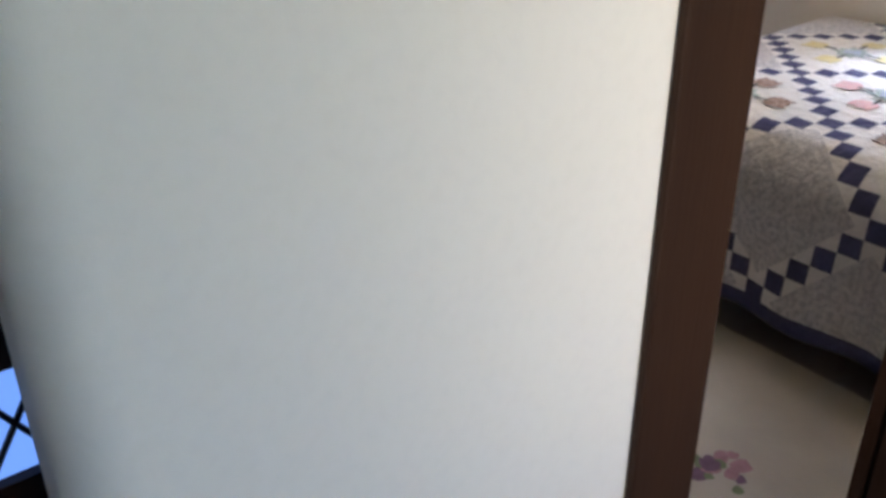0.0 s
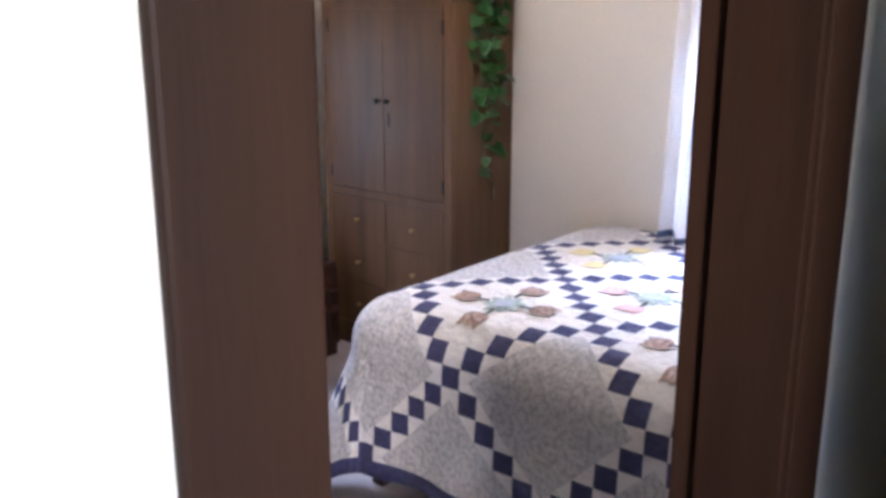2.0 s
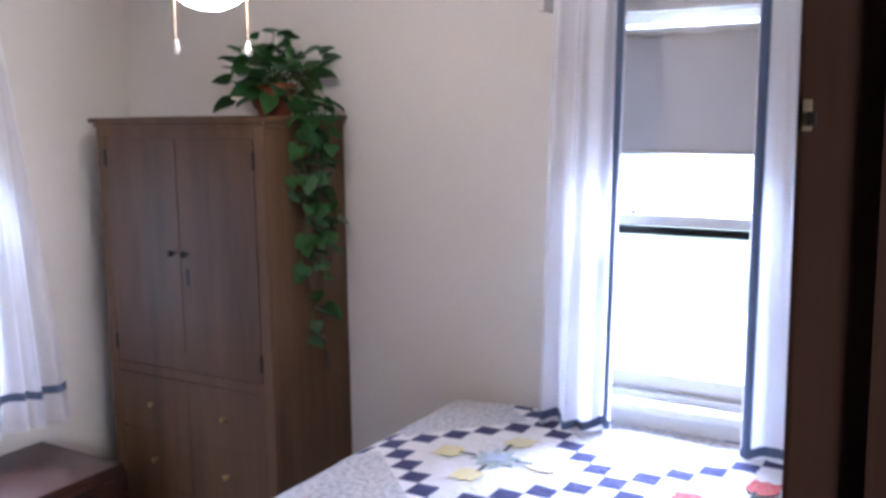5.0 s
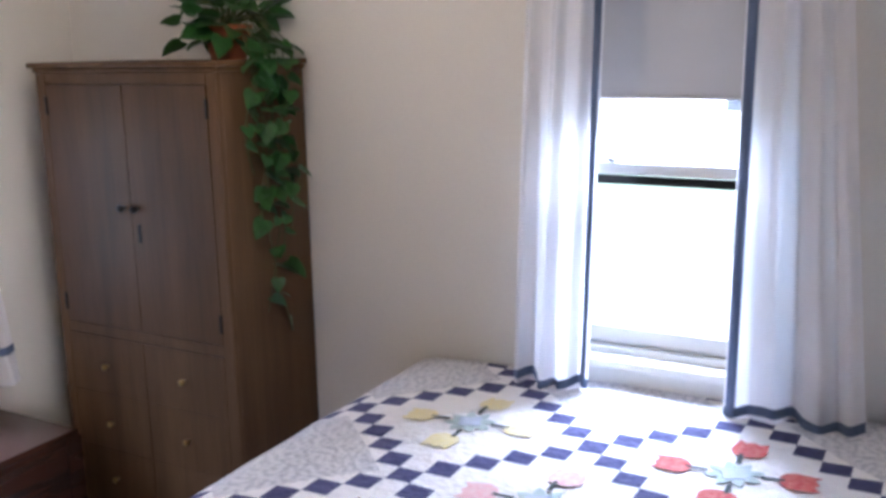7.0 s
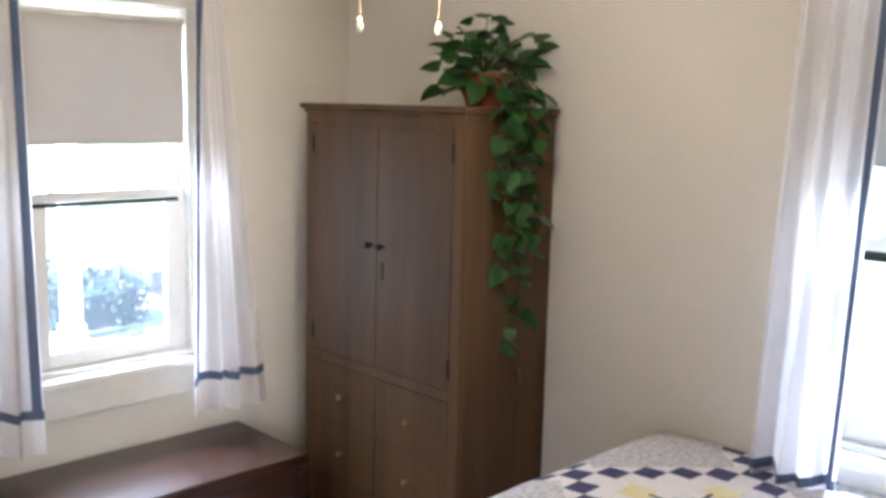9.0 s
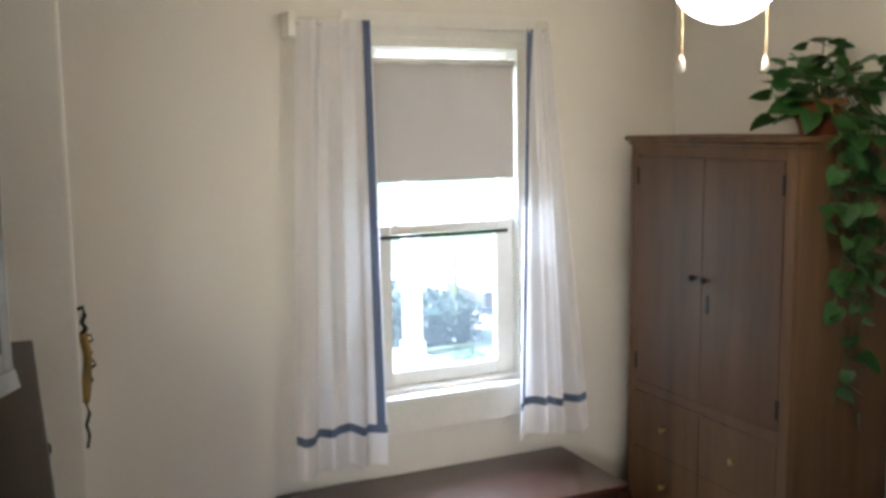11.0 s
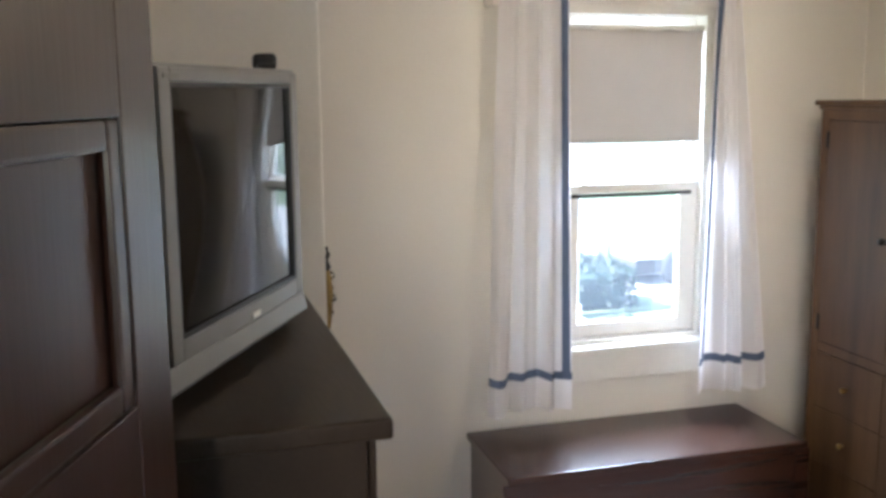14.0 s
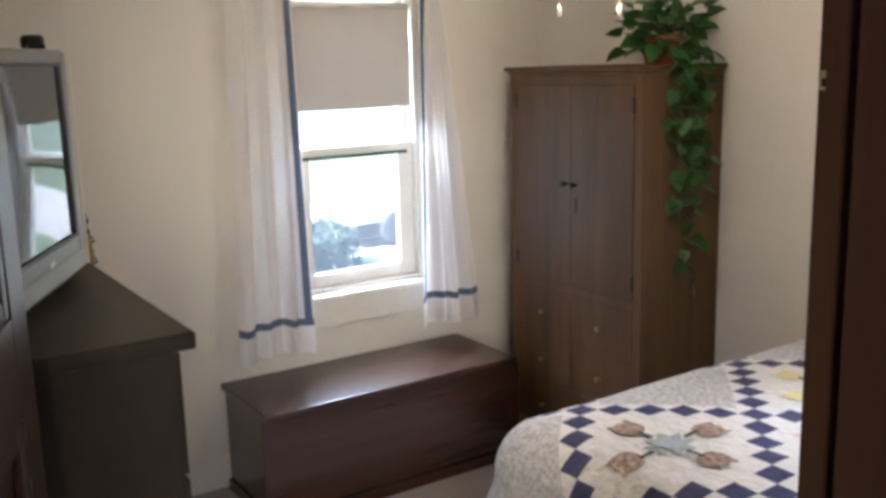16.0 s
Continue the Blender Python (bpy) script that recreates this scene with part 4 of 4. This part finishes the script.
def lattice_cabinet():
    c = thing("leaded_screen", (-3.8, -2.7, 0), "low dark wooden screen with blue leaded diamond glass", "screen")
    part("frame", boxes((-0.5, 0.5, -0.02, 0.02, 0, 0.98), (-0.5, 0.5, -0.02, 0.02, 1.14, 1.19), (-0.5, -0.45, -0.02, 0.02, 0.9805, 1.1395), (0.45, 0.5, -0.02, 0.02, 0.9805, 1.1395)), M_JAMB, c)
    # the blue glow is put into the glass; nothing behind lights it
    part("glass", boxes((-0.45, 0.45, -0.003, 0.003, 0.9805, 1.1395)), emitter("glowing_blue_glass", (0.22, 0.42, 1.0), 0.12), c)
    for k in range(10):
        for s in (-1, 1):
            x = -0.42 + k * 0.093
            if abs(x + s * 0.1) < 0.45:
                part("lead_came", tube([(x, -0.006, 0.9805), (x + s * 0.1, -0.006, 1.1395)], 0.0045, 6), M_IRON, c)
    return c


lattice_cabinet()
structure("threshold", bevelled(boxes((DOOR_W, DOOR_E, SOUTH_OUT - 0.02, SOUTH + 0.02, -0.003, 0.008)), 0.003), M_JAMB, "dark worn wooden door threshold", "threshold")
structure("baseboard", boxes((-2.35, -0.31, -0.016, -0.0005, 0.001, 0.13)), M_TRIM, "white painted baseboard along the window wall", "baseboard")

# ---- outside ----
def ground_sheet():
    bm = bmesh.new()
    prof = [(-80, -0.7), (6.8, -0.7), (10, -1.8), (400, -1.8)]
    rows = [[bm.verts.new((x, y, z)) for x in (-300, -40, 0, 40, 300)] for y, z in prof]
    for a, b in zip(rows, rows[1:]):
        for k in range(4):
            bm.faces.new((a[k], a[k + 1], b[k + 1], b[k]))
    return bm


structure("ground", ground_sheet(), M_LAWN, "mown green lawn sloping down to the street", "ground")
structure("road", boxes((-60, 60, 10.3, 18, -1.83, -1.77)), M_CONC, "pale sunlit street beyond the lawn", "road")
structure("path", boxes((-1.2, 1.42, 0.3, 6.75, -0.72, -0.66)), M_CONC, "pale concrete path beside the house", "path")
structure("driveway", boxes((0.5, 8.0, -14, 0.28, -0.72, -0.655)), M_CONC, "pale concrete driveway beside the house", "path")


def path_post():
    p = thing("post", (1.33, 5.95, -0.66), "square white painted post at the edge of the path", "post")
    part("shaft", bevelled(boxes((-0.08, 0.08, -0.08, 0.08, 0.1205, 2.9)), 0.008), M_SIDING, p)
    part("base", bevelled(boxes((-0.105, 0.105, -0.105, 0.105, 0, 0.12)), 0.008), M_SIDING, p)


path_post()


def parked_car():
    c = thing("car", (7.35, 12.7, -1.77), "white car with dark lower trim parked on the street", "car")
    body = bmesh.new()
    prof = [(-2.1, 0.35), (-2.15, 0.65), (-1.3, 0.85), (-0.7, 1.35), (0.8, 1.4), (1.5, 0.95), (2.1, 0.85), (2.15, 0.35)]
    sides = [[body.verts.new((x, y, z)) for x, z in prof] for y in (-0.82, 0.82)]
    for k in range(len(prof)):
        n = (k + 1) % len(prof)
        body.faces.new((sides[0][k], sides[0][n], sides[1][n], sides[1][k]))
    body.faces.new(sides[0])
    body.faces.new(sides[1][::-1])
    part("body", bevelled(body, 0.05, 2), mat("white_car_paint", (0.7, 0.7, 0.7), 0.25, 0, 5.0, 0.03, coat=0.6), c)
    part("lower_trim", bevelled(boxes((-2.12, 2.12, -0.835, 0.835, 0.2, 0.5)), 0.03), M_BLACK, c)
    part("side_window", bevelled(boxes((-0.75, 0.95, -0.835, -0.81, 0.93, 1.28)), 0.01), M_CRT, c)
    for x in (-1.3, 1.35):
        for y in (-0.8, 0.8):
            w = lathe([(0.2, -0.09), (0.31, -0.09), (0.33, 0), (0.31, 0.09), (0.2, 0.09)], 24)
            bmesh.ops.rotate(w, verts=w.verts, matrix=Matrix.Rotation(radians(90), 3, 'X'))
            bmesh.ops.translate(w, verts=w.verts, vec=(x, y, 0.33))
            part("wheel", w, M_TYRE, c, "", True)
    part("headlight", bevelled(boxes((-2.17, -2.08, -0.7, -0.45, 0.56, 0.68)), 0.02), M_GLASS, c)


parked_car()


def neighbour_house():
    h = thing("neighbour_house", (16, -4, -0.7), "pale neighbouring house with white siding and tall windows", "house")
    part("wall", boxes((0, 6, -7, 7, 0, 5.2)), M_SIDING, h)
    roof = bmesh.new()
    a = [roof.verts.new(v) for v in ((-0.4, -7.4, 5.2), (6.4, -7.4, 5.2), (3, -7.4, 7.6), (-0.4, 7.4, 5.2), (6.4, 7.4, 5.2), (3, 7.4, 7.6))]
    for f in ((0, 1, 2), (3, 5, 4), (0, 2, 5, 3), (1, 4, 5, 2), (0, 3, 4, 1)):
        roof.faces.new([a[k] for k in f])
    part("roof", roof, M_ROOF, h)
    for y in (-4.5, -1.5, 1.5, 4.5):
        for z in (1.0, 3.4):
            w = part("window", boxes((-0.05, -0.001, y - 0.5, y - 0.42, z, z + 1.4), (-0.05, -0.001, y + 0.42, y + 0.5, z, z + 1.4), (-0.05, -0.001, y - 0.42, y + 0.42, z, z + 0.08),
                                     (-0.05, -0.001, y - 0.42, y + 0.42, z + 1.32, z + 1.4), (-0.05, -0.001, y - 0.42, y + 0.42, z + 0.66, z + 0.74)), M_TRIM, h)
            part("pane", boxes((-0.02, -0.001, y - 0.42, y + 0.42, z + 0.08, z + 0.66), (-0.02, -0.001, y - 0.42, y + 0.42, z + 0.74, z + 1.32)), M_CRT, w)


neighbour_house()


def hedge(x0, x1, y0, y1, h, base, seed, label):
    g = thing("hedge", ((x0 + x1) / 2, (y0 + y1) / 2, base), label, "hedge")
    rng = random.Random(seed)
    bm = bmesh.new()
    hx, hy = (x1 - x0) / 2, (y1 - y0) / 2
    for k in range(1500):
        p = Vector((rng.uniform(-1, 1), rng.uniform(-1, 1), rng.uniform(0, 1)))
        m = rng.randrange(3)
        if m == 0:
            p.x = rng.choice((-1, 1)) * rng.uniform(0.93, 1.05)
        elif m == 1:
            p.y = rng.choice((-1, 1)) * rng.uniform(0.93, 1.05)
        else:
            p.z = rng.uniform(0.92, 1.06)
        c = Vector((p.x * hx, p.y * hy, p.z * h))
        q = Euler((rng.uniform(0, 6), rng.uniform(0, 6), rng.uniform(0, 6))).to_matrix()
        w = rng.uniform(0.03, 0.07)
        bm.faces.new([bm.verts.new(c + q @ Vector(v)) for v in ((-w, 0, 0), (0, -w * 0.5, 0.01), (w, 0, 0), (0, w * 0.5, 0.01))])
    part("foliage", bm, M_HEDGE, g)
    part("core", bevelled(boxes((-hx * 0.93, hx * 0.93, -hy * 0.93, hy * 0.93, 0, h * 0.93)), 0.12, 3), M_HEDGE, g)


hedge(0.1, 2.25, 6.2, 7.1, 0.46, -0.72, 8, "clipped green box hedge beside the pale path")


def shrub(x, y, r, h, seed, label, base=-1.6, leaf=M_HEDGE):
    s = thing("shrub", (x, y, base), label, "shrub", group="shrubs in the garden")
    rng = random.Random(seed)
    part("trunk", tube([(0, 0, 0), (0.03 * r, 0, h * 0.3), (0, 0.03 * r, h * 0.6)], 0.06 * r, 7), M_STEM, s)
    bm = bmesh.new()
    for k in range(420):
        a, b = rng.uniform(0, 2 * math.pi), math.acos(rng.uniform(-0.3, 1))
        rr = rng.uniform(0.75, 1.05)
        c = Vector((r * rr * math.sin(b) * math.cos(a), r * rr * math.sin(b) * math.sin(a), h * 0.42 + h * 0.55 * rr * math.cos(b)))
        q = Euler((rng.uniform(0, 6), rng.uniform(0, 6), rng.uniform(0, 6))).to_matrix()
        w = r * rng.uniform(0.09, 0.16)
        vs = [bm.verts.new(c + q @ Vector(p)) for p in ((-w, 0, 0), (0, -w * 0.5, 0.02), (w, 0, 0), (0, w * 0.5, 0.02))]
        bm.faces.new(vs)
    core = bmesh.ops.create_icosphere(bm, subdivisions=2, radius=1.0)
    for v in core["verts"]:
        v.co = Vector((v.co.x * r * 0.86, v.co.y * r * 0.86, h * 0.42 + v.co.z * h * 0.46)) * (1 + 0.1 * noise.noise(v.co * 3))
    part("crown", bm, leaf, s)
    return s


shrub(2.35, 9.3, 0.62, 1.15, 1, "rounded green shrub on the sloping lawn")
shrub(3.15, 9.6, 0.5, 0.95, 2, "rounded green shrub on the sloping lawn")
shrub(1.58, 5.15, 0.2, 0.2, 3, "small bright green plant beside the pale path", -0.70, M_SPRIGS)


def sapling():
    t = thing("sapling", (3.52, 9.5, -1.64), "slim bare sapling trunk on the sloping lawn", "tree")
    part("trunk", lathe([(0.13, 0), (0.10, 0.35), (0.07, 0.7), (0.045, 1.0), (0.02, 1.42)], 9), M_STEM, t, "", True)
    for k in range(5):
        a, z = k * 2.4, 0.75 + 0.10 * k
        part("branch", tube([(0, 0, z), (0.09 * math.cos(a), 0.09 * math.sin(a), z + 0.14), (0.12 * math.cos(a), 0.12 * math.sin(a), z + 0.28)], 0.008, 5), M_STEM, t)


sapling()
